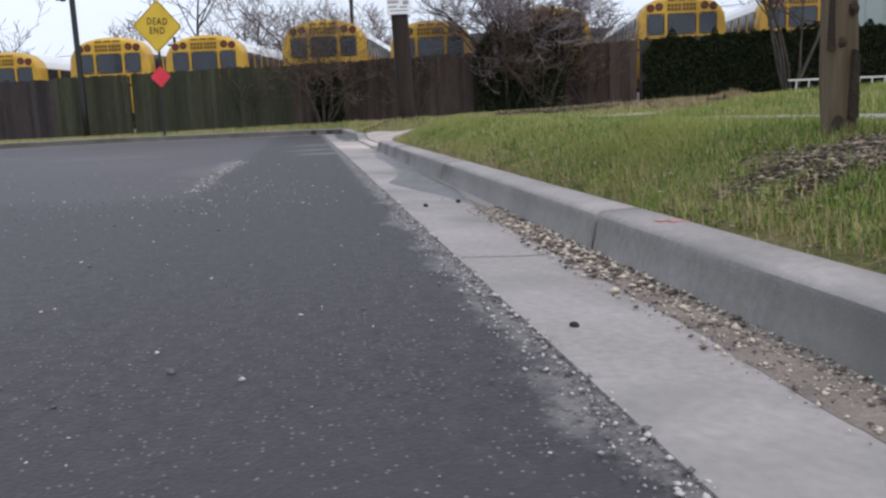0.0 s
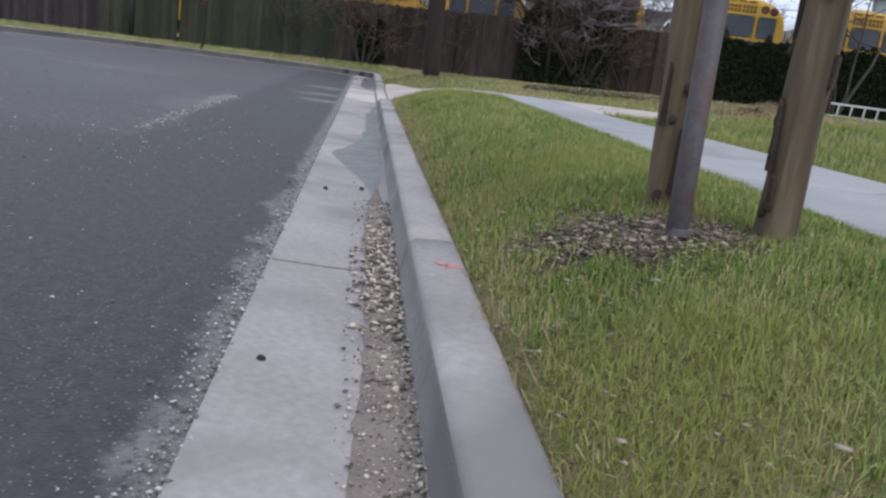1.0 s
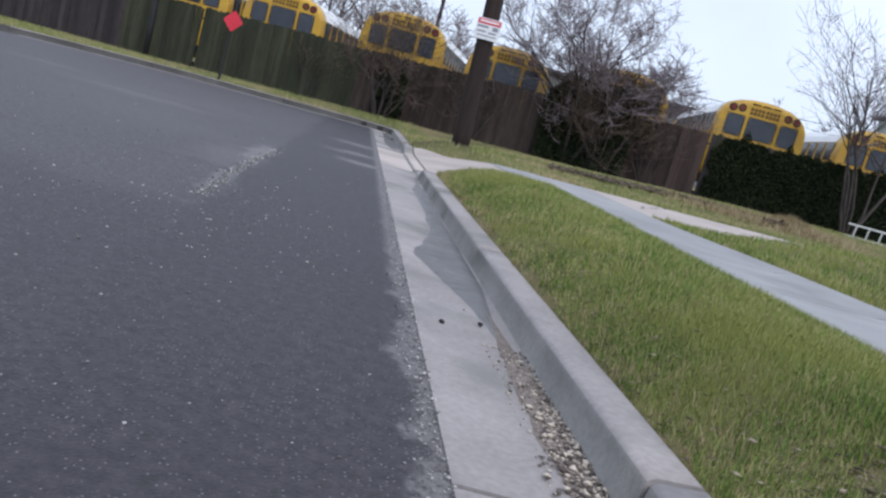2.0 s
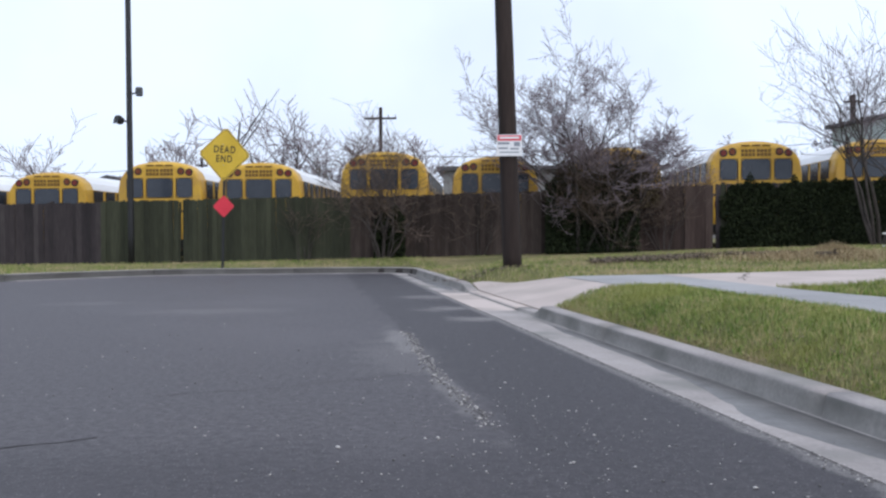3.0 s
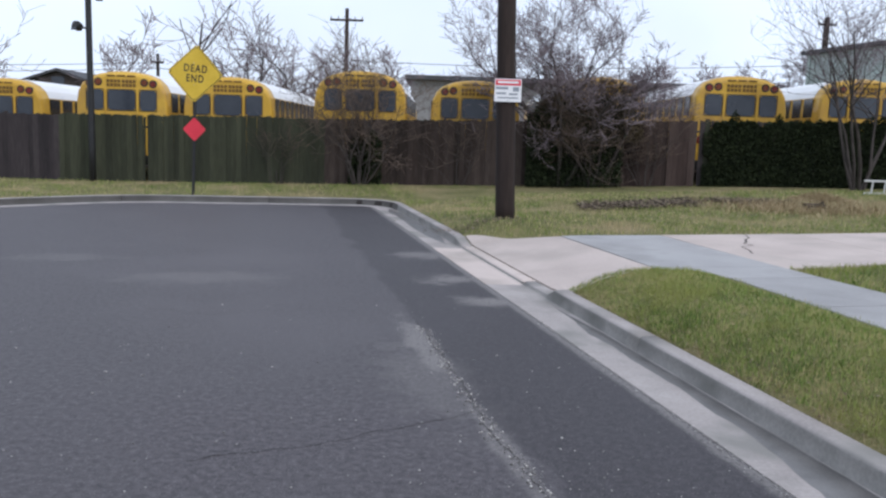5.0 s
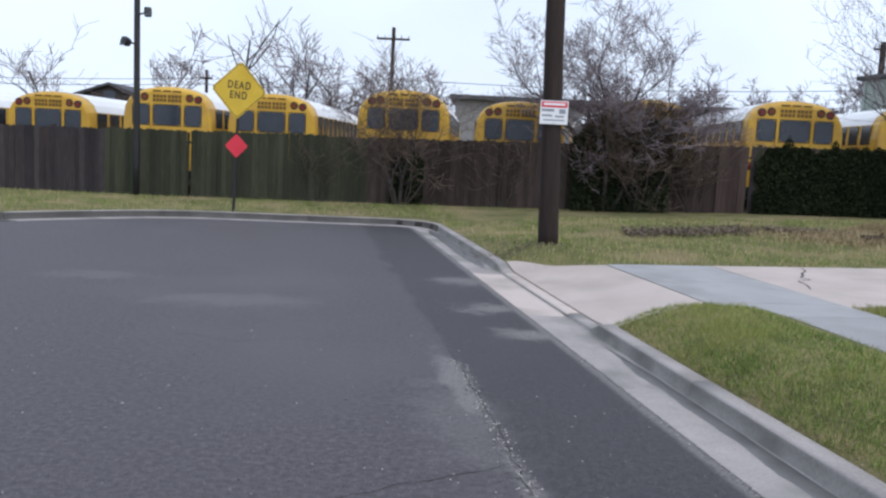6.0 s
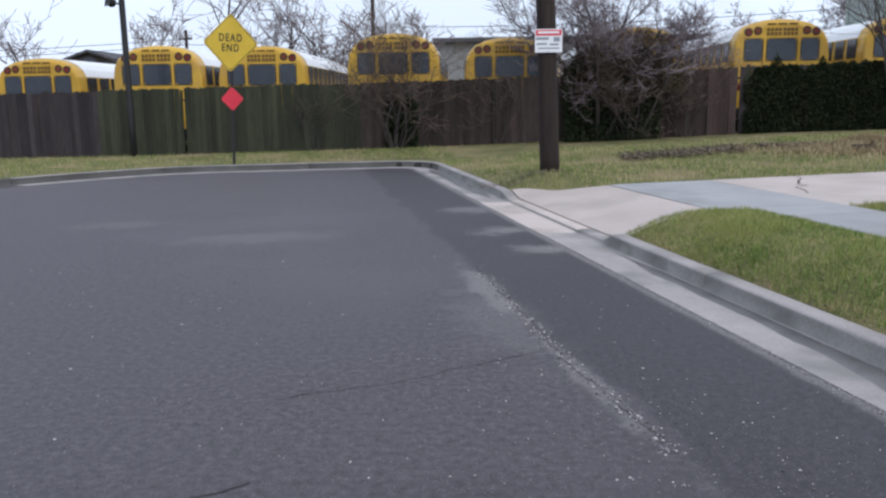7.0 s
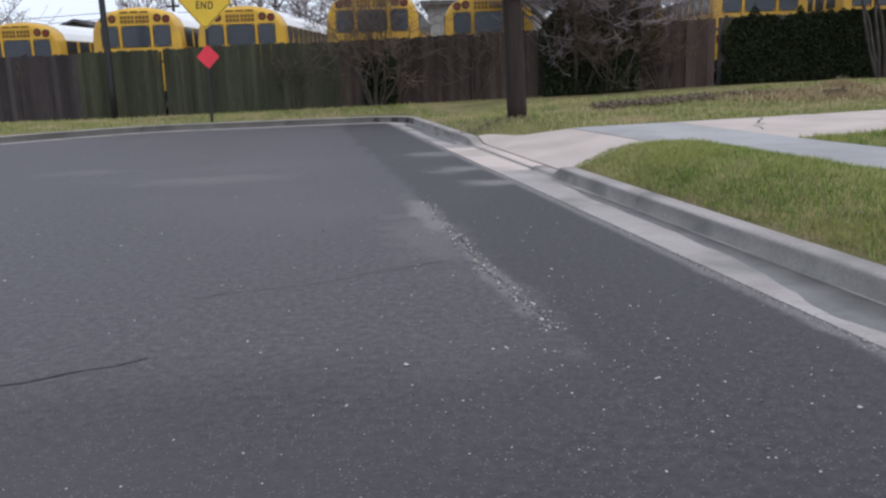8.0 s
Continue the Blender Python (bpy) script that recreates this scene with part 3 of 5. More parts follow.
def school_bus(length=9.6):
    bus = thing("school_bus", (0, 0, 0), "yellow school bus with a white roof parked behind the fence", "bus", "school buses behind the fence")
    rings = [ring_at(0.0, 0.05, 0.16), ring_at(0.02, 0.02, 0.1), ring_at(0.1, 0.0, 0.03), ring_at(0.3, 0.0, 0.0), ring_at(length, 0.0, 0.0)]
    part("body", lofted(rings), YELLOW, bus)
    arc = [(x, z) for x, z in SECTION if z > 2.45]
    arc = [(x + 0.006, z + 0.008) for x, z in arc[:-1]] + [(0, 3.058)]
    arc += [(-x, z) for x, z in reversed(arc[:-1])]
    part("roof", lofted([[(x, 0.5, z) for x, z in arc], [(x, length - 0.4, z) for x, z in arc]], False), WHITE, bus, "white painted roof")
    # rear panes: door window in the middle, a window each side
    for w, x in ((0.74, 0.0), (0.44, -0.73), (0.44, 0.73)):
        pane = part("rear_window", rounded_pane(w, 0.54, 0.07, 0.02, (x, -0.006, 2.25)), BUS_GLASS, bus, "dark tinted window")
        part("window_seal", lofted_frame(w + 0.03, 0.565, 0.02, (x, -0.008, 2.25)), BLACK, pane)
    # raised ribs between the windows and the door's edges
    for x in (-0.445, 0.445):
        part("rib", box((0.05, 0.03, 1.9), (x, -0.012, 1.55), 0.008), YELLOW, bus)
    part("rear_door", box((0.9, 0.02, 1.15), (0, -0.008, 1.12), 0.006), YELLOW, bus)
    part("door_handle", box((0.14, 0.03, 0.04), (0.3, -0.03, 1.45), 0.006), STEEL, bus)
    # warning lamps: amber inside, red outside, each in a black hood
    for x, mat, lab in ((-0.87, RED_LENS, "red warning lamp"), (-0.63, AMBER_LENS, "amber warning lamp"), (0.63, AMBER_LENS, "amber warning lamp"), (0.87, RED_LENS, "red warning lamp")):
        z = 2.73 if abs(x) < 0.7 else 2.7
        lamp = part("warning_lamp", rod((x, 0.14, z), (x, -0.02, z), 0.08, 0.074, 16), mat, bus, lab)
        part("lamp_hood", rod((x, 0.15, z), (x, -0.002, z), 0.115, 0.112, 16), BLACK, lamp)
    # lettering panels between the lamps, their words too faint to read
    for x0 in (-0.36, 0.06):
        for row in range(2):
            for k in range(4):
                part("lettering", box((0.078, 0.02, 0.085), (x0 + 0.1 * k, -0.004, 2.65 + 0.11 * row), 0.003), BAR_DARK, bus, "dark letter shape")
    for k in range(3):
        part("marker_lamp", box((0.22, 0.08, 0.04), (-0.28 + 0.28 * k, 0.02, 2.905), 0.006), BAR_DARK, bus, "dark marker lamp strip")
    part("bumper", box((2.46, 0.14, 0.26), (0, -0.06, 0.62), 0.03), BLACK, bus, "black steel bumper")
    for z in (0.95, 1.3, 1.72):
        for side in (-1, 1):
            part("rub_rail", box((0.02, length - 0.4, 0.05), (side * 1.255, length / 2, z), 0.004), BLACK, bus, "black rub rail")
    for side in (-1, 1):
        for k in range(10):
            part("side_window", box((0.012, 0.62, 0.52), (side * 1.248, 0.75 + 0.82 * k, 2.22), 0.004), BUS_GLASS, bus)
        for y in (2.6, length - 1.4):
            wheel = part("wheel", rod((side * 1.22, y, 0.48), (side * 0.94, y, 0.48), 0.48, sides=20), RUBBER, bus)
            part("rim", rod((side * 1.23, y, 0.48), (side * 1.0, y, 0.48), 0.26, sides=16), STEEL, wheel)
    for side in (-1, 1):
        part("tail_lamp", box((0.1, 0.03, 0.18), (side * 1.05, -0.012, 1.3), 0.012), RED_LENS, bus, "red tail lamp")
    return bus


def lofted_frame(w, h, t, at):
    bm = bmesh.new()
    for size, off in (((w, 0.012, t), (0, h / 2)), ((w, 0.012, t), (0, -h / 2)), ((t, 0.012, h - t), (w / 2, 0)), ((t, 0.012, h - t), (-w / 2, 0))):
        box(size, (at[0] + off[0], at[1], at[2] + off[1]), bm=bm)
    return bm


BUSES = [(-22.0, 25.2, 1.04, -1, -0.3), (-18.45, 25.2, 1.04, 0, -0.3), (-15.3, 25.3, 1.03, -1, -0.3), (-11.65, 25.1, 1.05, 0.5, -0.1), (-8.6, 25.2, 1.04, 0, -0.17), (-4.75, 25.1, 1.07, 0, -0.05), (-1.4, 25.3, 1.04, 0, -0.2), (2.25, 25.2, 1.05, 0, -0.1), (6.3, 25.2, 1.08, -1, -0.16), (9.95, 25.3, 1.06, 0, -0.12)]


def build_buses():
    first = None
    for x, y, size, turn, low in BUSES:
        z = far_height(x) + low
        m = pose(x, y, z, 0, 0, turn) @ Matrix.Diagonal((size, 1, size, 1))
        if first is None:
            first = school_bus()
            first.matrix_basis = m
        else:
            copy = copy_thing(first, Matrix.Identity(4))
            copy.matrix_basis = m


build_buses()


# ---------- poles and signs ----------
def tapered_pole(name, base, top, r1, r2, mat, parent, sides=16, steps=10, rough=0.0, seed=1):
    """An upright pole with a little unevenness along its length."""
    a, b = Vector(base), Vector(top)
    verts, faces = [], []
    for i in range(steps + 1):
        f = i / steps
        c, r = a.lerp(b, f), r1 + (r2 - r1) * f
        for k in range(sides):
            t = 2 * math.pi * k / sides
            q = r * (1 + rough * noise.noise((math.cos(t) * 1.5 + seed, math.sin(t) * 1.5, c.z * 3)))
            verts.append((c.x + q * math.cos(t), c.y + q * math.sin(t), c.z))
    for i in range(steps):
        for k in range(sides):
            m = (k + 1) % sides
            faces.append((i * sides + k, i * sides + m, (i + 1) * sides + m, (i + 1) * sides + k))
    faces += [tuple(range(sides - 1, -1, -1)), tuple(steps * sides + k for k in range(sides))]
    return part(name, mesh_of(name, verts, faces, mat, True), mat, parent)


def utility_pole():
    x, y = -1.21, 14.67
    z = height_at(x, y)
    pole = thing("utility_pole", (x, y, z), "dark brown creosoted wooden utility pole standing in the grass", "pole")
    tapered_pole("pole_shaft", (0, 0, -0.2), (-0.32, 0, 9.5), 0.168, 0.125, POLE_WOOD, pole, 20, 24, 0.05)
    sign = thing("notice_sign", (x - 0.06, y - 0.185, z + 2.1), "small white notice with a red heading fixed to the pole", "sign")
    part("sign_plate", box((0.44, 0.006, 0.37), (0, 0, 0), 0.0025), SIGN_WHITE, sign)
    part("heading", box((0.41, 0.004, 0.09), (0, -0.005, 0.125), 0.0015), SIGN_RED, sign, "red heading band")
    part("heading_bar", box((0.34, 0.003, 0.035), (0, -0.009, 0.13)), SIGN_WHITE, sign, "pale bar of writing")
    for k, (w, dx, h) in enumerate(((0.2, -0.1, 0.04), (0.1, 0.13, 0.07), (0.16, -0.11, 0.03), (0.14, 0.09, 0.03), (0.34, 0, 0.02))):
        part("text_bar", box((w, 0.003, h), (dx, -0.0045, (0.035, 0.02, -0.05, -0.06, -0.12)[k])), SIGN_GREY, sign, "grey bar of writing")
    for zz in (0.17, -0.17):
        part("bolt", rod((0, -0.01, zz), (0, 0.04, zz), 0.01, sides=8), STEEL, sign)


def diamond(side, thick, at, round_by=0.04):
    bm = box((side, thick, side), (0, 0, 0))
    upright = [e for e in bm.edges if abs(e.verts[0].co.y - e.verts[1].co.y) > thick * 0.5]
    bmesh.ops.bevel(bm, geom=upright, offset=round_by, segments=4, affect="EDGES")
    bmesh.ops.transform(bm, matrix=Matrix.Translation(at) @ pose(0, 0, 0, 0, 45, 0), verts=bm.verts)
    return bm


def letters(text, size, at, mat, parent):
    """Built-in font, turned into a mesh that faces the street."""
    curve = bpy.data.curves.new("letters", "FONT")
    curve.body, curve.size, curve.align_x, curve.align_y, curve.extrude = text, size, "CENTER", "CENTER", 0.002
    curve.space_character, curve.offset = 1.25, 0.004
    temp = new("letters_source", curve)
    me = bpy.data.meshes.new_from_object(temp.evaluated_get(bpy.context.evaluated_depsgraph_get()))
    bpy.data.objects.remove(temp)
    me.materials.clear()
    me.materials.append(mat)
    me.transform(Matrix.Translation(at) @ pose(0, 0, 0, 90, 0, 0) @ Matrix.Diagonal((0.76, 1, 1, 1)))
    return part("lettering", me, mat, parent, "black letters")


def dead_end_sign():
    x, y = -8.05, 20.05
    z = height_at(x, y)
    sign = thing("road_sign", (x, y, z), "yellow DEAD END diamond sign above a red diamond on dark post", "sign", turn=-4)
    post = box((0.06, 0.035, 3.5), (-0.05, 0.03, 1.6), 0.006)
    bmesh.ops.rotate(post, matrix=Matrix.Rotation(radians(1.5), 3, "Y"), cent=(0, 0, 0), verts=post.verts)
    part("post", post, BLACK, sign, "dark steel post")
    centre = Matrix.Translation((0.03, 0, 2.76))
    tilt = centre @ pose(0, 0, 0, 0, 4, 0) @ centre.inverted()
    plate = part("sign_plate", diamond(0.94, 0.006, (0.03, 0, 2.76)), SIGN_YELLOW, sign, "yellow diamond plate")
    border = part("border", diamond(0.9, 0.002, (0.03, -0.0045, 2.76)), BLACK, plate, "black border line")
    field = part("field", diamond(0.875, 0.002, (0.03, -0.0065, 2.76)), SIGN_YELLOW, plate, "yellow field")
    upper = letters("DEAD", 0.24, (0.03, -0.0105, 2.87), BLACK, plate)
    lower = letters("END", 0.24, (0.03, -0.0105, 2.645), BLACK, plate)
    for piece in (plate, border, field, upper, lower):
        piece.data.transform(tilt)
    part("marker", diamond(0.39, 0.006, (0.0, -0.004, 1.5), 0.02), SIGN_RED, sign, "plain red diamond marker")
    for zz in (3.0, 2.5):
        part("bolt", rod((0, -0.012, zz), (0, 0.05, zz), 0.012, sides=8), STEEL, sign)


def floodlight_pole():
    x, y = -11.94, 23.7
    z = height_at(x, y)
    pole = thing("floodlight_pole", (x, y, z), "tall slim black pole with two floodlights beside the fence", "pole")
    tapered_pole("pole_shaft", (0, 0, -0.2), (-0.04, 0, 9.0), 0.088, 0.075, BLACK, pole, 14, 8)
    for zz, side in ((4.95, 1), (4.15, -1)):
        lamp = part("floodlight", box((0.2, 0.24, 0.2), (side * 0.3, -0.06, zz), 0.05, pose(0, 0, 0, -25, 0, side * 20)), BLACK, pole, "black floodlight head")
        part("bracket", rod((0, 0, zz - 0.06), (side * 0.25, -0.02, zz - 0.02), 0.025, sides=8), BLACK, lamp)
        part("lens", box((0.16, 0.01, 0.15), (side * 0.3 + side * 0.04, -0.185, zz - 0.05), 0.01, pose(0, 0, 0, -25, 0, side * 20)), BUS_GLASS, lamp, "dark glass lens")


def kerbside_posts():
    for x, y, r, seed, lean in ((1.507, 1.5, 0.058, 3, -0.09), (1.785, 1.12, 0.062, 9, 0.03)):
        z = height_at(x, y)
        post = thing("wooden_post", (x, y, z), "rough weathered wooden post with knots and peeling bark in the lawn", "post", "wooden posts in the lawn")
        tapered_pole("post_shaft", (0, 0, -0.2), (lean, 0.02, 2.7), r, r * 0.92, POST_WOOD, post, 18, 40, 0.18, seed)
        rng = random.Random(seed)
        for k in range(9):
            zz, a = 0.06 + 0.2 * k + rng.uniform(-0.08, 0.08), rng.uniform(2.4, 5.6)
            d = Vector((math.cos(a), math.sin(a), 0.3))
            c = Vector((lean * zz / 2.7, 0, zz))
            bm = bmesh.new()
            bmesh.ops.create_icosphere(bm, subdivisions=2, radius=rng.uniform(0.012, 0.026))
            for vert in bm.verts:
                vert.co *= 1 + 0.5 * noise.noise(vert.co * 60 + Vector((k, seed, 0)))
                vert.co.z *= 1.5
            bmesh.ops.translate(bm, vec=c + d * (r * 0.93), verts=bm.verts)
            part("knot", bm, KNOT, post, "dark bark knot")
        for k in range(7):
            zz, a = 0.05 + 0.17 * k + rng.uniform(-0.06, 0.06), rng.uniform(2.4, 6.0)
            d, side = Vector((math.cos(a), math.sin(a), 0)), Vector((-math.sin(a), math.cos(a), 0))
            c = Vector((lean * zz / 2.7, 0, zz)) + d * (r * 1.02)
            tall, w = rng.uniform(0.08, 0.22), rng.uniform(0.008, 0.02)
            flake = [c - side * w, c + side * w, c + side * w * 0.6 + Vector((0, 0, tall)) + d * 0.006, c - side * w * 0.3 + Vector((0, 0, tall * 1.1)) + d * 0.004]
            bm = bmesh.new()
            front = [bm.verts.new(p + d * 0.006) for p in flake]
            back = [bm.verts.new(p - d * 0.02) for p in flake]
            bm.faces.new(front)
            bm.faces.new(list(reversed(back)))
            for q in range(4):
                bm.faces.new((front[q], back[q], back[(q + 1) % 4], front[(q + 1) % 4]))
            part("bark_flake", bm, KNOT, post, "strip of peeling dark bark")
    x, y = 1.498, 1.04
    z = height_at(x, y)
    pipe = thing("metal_post", (x, y, z), "dull grey metal pipe post standing between the wooden posts", "post")
    tapered_pole("pipe_shaft", (0, 0, -0.2), (-0.07, 0, 2.9), 0.033, 0.033, PIPE, pipe, 20, 6)
    part("collar", rod((0, 0, -0.02), (0, 0, 0.02), 0.038, 0.036, 20), PIPE, pipe)


utility_pole()
dead_end_sign()
floodlight_pole()
kerbside_posts()


# ---------- bare trees and brush ----------
def tube(verts, faces, pts, radii, sides):
    k0 = len(verts)
    for i, p in enumerate(pts):
        d = (pts[min(i + 1, len(pts) - 1)] - pts[max(i - 1, 0)]).normalized()
        a = d.cross(Vector((0.31, 0.92, 0.23))).normalized()
        b = d.cross(a)
        for k in range(sides):
            t = 2 * math.pi * k / sides
            verts.append(tuple(p + (a * math.cos(t) + b * math.sin(t)) * radii[i]))
    for i in range(len(pts) - 1):
        for k in range(sides):
            m = (k + 1) % sides
            faces.append((k0 + i * sides + k, k0 + i * sides + m, k0 + (i + 1) * sides + m, k0 + (i + 1) * sides + k))


def bare_tree(name, at, label, height, stems, spread, seed, radius=0.09, levels=4, kids=6, twig_mat=None, droop=0.0, category="tree", twig_size=0.004, squash=1.0, first=0.35):
    """Tapered stems that fork again and again down to fine twigs."""
    rng = random.Random(seed)
    wood, twig = ([], []), ([], [])

    def grow(p, d, length, r, level):
        steps = 5 if level < 2 else 3
        pts, radii = [p], [r]
        for i in range(steps):
            d = (d + Vector((rng.gauss(0, 0.16), rng.gauss(0, 0.16), rng.gauss(0.05 - droop * level, 0.1)))).normalized()
            p = p + d * length / steps
            pts.append(p)
            radii.append(max(twig_size, r * (1 - 0.72 * (i + 1) / steps)))
        target = wood if level < 2 else twig
        tube(*target, pts, radii, 7 if level == 0 else 5 if level == 1 else 3)
        if level >= levels:
            return
        for k in range(kids + (2 if level == 0 else 0)):
            f = rng.uniform(0.25 if level else first, 1.0)
            i = min(int(f * steps), steps - 1)
            q = pts[i].lerp(pts[i + 1], f * steps - i)
            turn = Vector((rng.gauss(0, 1), rng.gauss(0, 1) * squash, rng.gauss(0.15, 0.5))).normalized()
            e = (d * 0.75 + turn * (0.75 + spread * 0.3)).normalized()
            grow(q, e, length * rng.uniform(0.38, 0.62), max(twig_size, radii[i] * 0.55), level + 1)

    for s in range(stems):
        a = 2 * math.pi * (s + rng.random() * 0.6) / stems
        d = Vector((math.cos(a) * spread, math.sin(a) * spread * squash, 1.0)).normalized()
        start = Vector((math.cos(a) * 0.12, math.sin(a) * 0.12, -0.1)) if stems > 1 else Vector((0, 0, -0.1))
        grow(start, d, height * rng.uniform(0.6, 0.8), radius * rng.uniform(0.75, 1.1), 0)
    tree = thing(name, at, label, category)
    part("trunk", mesh_of("trunk", *wood, BARK, True), BARK, tree)
    part("crown", mesh_of("crown", *twig, twig_mat or TWIGS), twig_mat or TWIGS, tree, "bare fine twigs")
    return tree


bare_tree("bare_tree", (0.95, 23.72, 0.36), "wide bare tree with many grey twigs growing against the fence", 5.0, 5, 0.34, 11, 0.075, 4, 5, twig_size=0.005, first=0.5)
bare_tree("bare_tree", (1.9, 23.75, 0.4), "low spreading bare tree reaching sideways over the fence", 4.2, 4, 1.0, 29, 0.055, 4, 5, twig_size=0.005, first=0.6, squash=0.5)
bare_tree("bare_tree", (8.75, 22.8, 0.59), "slender bare tree with several pale upright stems by the fence", 5.8, 6, 0.34, 23, 0.05, 3, 5, first=0.5)
bare_tree("bare_bush", (-4.6, 23.6, 0.24), "brown leafless bush spreading in front of the fence", 3.7, 10, 0.5, 5, 0.026, 3, 5, BRUSH, category="bush", squash=0.5, first=0.2)
bare_tree("bare_bush", (1.7, 23.6, 0.42), "dense brown leafless brush against the fence", 3.0, 11, 0.5, 8, 0.028, 3, 6, BRUSH, category="bush", squash=0.5, first=0.2)
bare_tree("bare_bush", (3.3, 23.75, 0.46), "thin brown vine stems climbing the board fence", 2.4, 7, 0.45, 61, 0.018, 2, 4, BRUSH, category="bush", squash=0.3)
bare_tree("bare_bush", (-1.9, 23.78, 0.32), "thin brown vine stems climbing the board fence", 2.1, 6, 0.6, 63, 0.016, 2, 4, BRUSH, category="bush", squash=0.3)
bare_tree("bare_bush", (-6.9, 23.78, 0.2), "thin brown vine stems climbing the board fence", 1.9, 5, 0.4, 65, 0.014, 2, 4, BRUSH, category="bush", squash=0.3)
bare_tree("bare_tree", (-13.9, 40, 0.0), "thin bare tree rising behind the parked buses", 10.5, 1, 0.05, 31, 0.15, 2, 2, twig_size=0.016, first=0.6)
bare_tree("bare_tree", (-11.1, 40, 0.0), "bare tree with dark limbs behind the parked buses", 7.4, 4, 0.26, 37, 0.13, 3, 5, twig_size=0.013)
bare_tree("bare_tree", (-8.3, 42, 0.0), "low bare tree rising behind the parked buses", 6.0, 4, 0.35, 38, 0.1, 3, 5, twig_size=0.013)
bare_tree("bare_tree", (-5.4, 40, 0.0), "low bare tree rising behind the parked buses", 5.8, 3, 0.3, 41, 0.1, 3, 5, twig_size=0.013)
bare_tree("bare_tree", (-28.0, 40, 0.0), "bare tree rising behind the parked buses", 9.0, 2, 0.2, 43, 0.15, 3, 4, twig_size=0.015)
bare_tree("bare_tree", (-25.6, 44, 0.0), "small bare tree rising behind the parked buses", 7.6, 1, 0.15, 44, 0.12, 3, 5, twig_size=0.013)
bare_tree("bare_tree", (-18.6, 42, 0.0), "small bare tree rising behind the parked buses", 6.6, 1, 0.2, 45, 0.1, 3, 6, twig_size=0.014, first=0.6)
bare_tree("bare_tree", (15.2, 50, 0.4), "bare tree rising behind the parked buses", 5.4, 4, 0.5, 47, 0.1, 4, 5, twig_size=0.012)
bare_tree("bare_tree", (-14.5, 62, 0.0), "low bare tree far behind the buses", 5.5, 4, 0.6, 51, 0.12, 4, 4, twig_size=0.016)
bare_tree("bare_tree", (20.5, 62, 0.4), "low bare tree far behind the buses", 8.0, 4, 0.6, 53, 0.12, 4, 5, twig_size=0.016)


# ---------- buildings, poles and wires beyond the buses ----------
def building(name, x0, x1, y, depth, z0, z1, wall_mat, label, eave=0.0, windows=0):
    b = thing(name, (0, 0, 0), label, "building")
    part("wall", box((x1 - x0, depth, z1 - z0), ((x0 + x1) / 2, y + depth / 2, (z0 + z1) / 2), 0.03), wall_mat, b)
    part("roof", box((x1 - x0 + 2 * eave, depth + 2 * eave, 0.3), ((x0 + x1) / 2, y + depth / 2, z1 + 0.15), 0.04), ROOFING, b, "flat dark roof edge")
    for k in range(windows):
        x = x0 + (x1 - x0) * (k + 0.5) / windows
        win = part("window", box((1.1, 0.06, 1.2), (x, y - 0.005, z0 + 2.0), 0.01), BUS_GLASS, b)
        part("sill", box((1.3, 0.12, 0.08), (x, y - 0.04, z0 + 1.35), 0.01), WHITE, win)
    return b


building("warehouse", -4.5, 13.2, 55, 20, -0.2, 5.1, STUCCO, "long low grey building with a flat dark roof", 0.4, 6)


def metal_shed():
    """Turned so that its long side wall runs away from the street."""
    shed = thing("metal_shed", pose(16.5, 45, 0, 0, 0, 12.4), "pale green-grey metal shed with a dark roof edge", "building")
    part("wall", box((12, 16, 6.4), (6, -8, 3.2), 0.03), PALE_WALL, shed)
    part("roof", box((12.5, 16.5, 0.22), (6, -8, 6.51), 0.04), ROOFING, shed, "dark flat roof edge")
    for k in range(12):
        part("wall_rib", box((0.04, 0.06, 6.3), (-0.015, -0.7 - 1.3 * k, 3.16), 0.008), PALE_WALL, shed)
    part("gutter_pipe", rod((-0.06, -0.3, 0.1), (-0.06, -0.3, 6.3), 0.05, sides=10), PALE_WALL, shed)


metal_shed()


def gable_house():
    house = thing("house", (-29.4, 60, 0), "small brown house with a low gable roof behind the buses", "house")
    part("wall", box((5.2, 7, 4.3), (0, 3.5, 2.15), 0.03), BARK, house)
    bm = bmesh.new()
    ring = [(-3.0, 4.2), (0, 5.2), (3.0, 4.2), (3.0, 4.36), (0, 5.38), (-3.0, 4.36)]
    a = [bm.verts.new((x, -0.3, z)) for x, z in ring]
    c = [bm.verts.new((x, 7.3, z)) for x, z in ring]
    bm.faces.new(a)
    bm.faces.new(list(reversed(c)))
    for k in range(6):
        m = (k + 1) % 6
        bm.faces.new((a[k], c[k], c[m], a[m]))
    part("roof", bm, ROOFING, house, "dark shingle roof")
    bm = bmesh.new()
    tri = [(-2.6, 4.3), (2.6, 4.3), (0, 5.15)]
    a = [bm.verts.new((x, 0.0, z)) for x, z in tri]
    c = [bm.verts.new((x, 0.15, z)) for x, z in tri]
    bm.faces.new(a)
    bm.faces.new(list(reversed(c)))
    for k in range(3):
        m = (k + 1) % 3
        bm.faces.new((a[k], c[k], c[m], a[m]))
    part("gable", bm, BARK, house)
    part("window", box((0.9, 0.06, 0.6), (0, -0.02, 4.5), 0.01), BUS_GLASS, house)


gable_house()


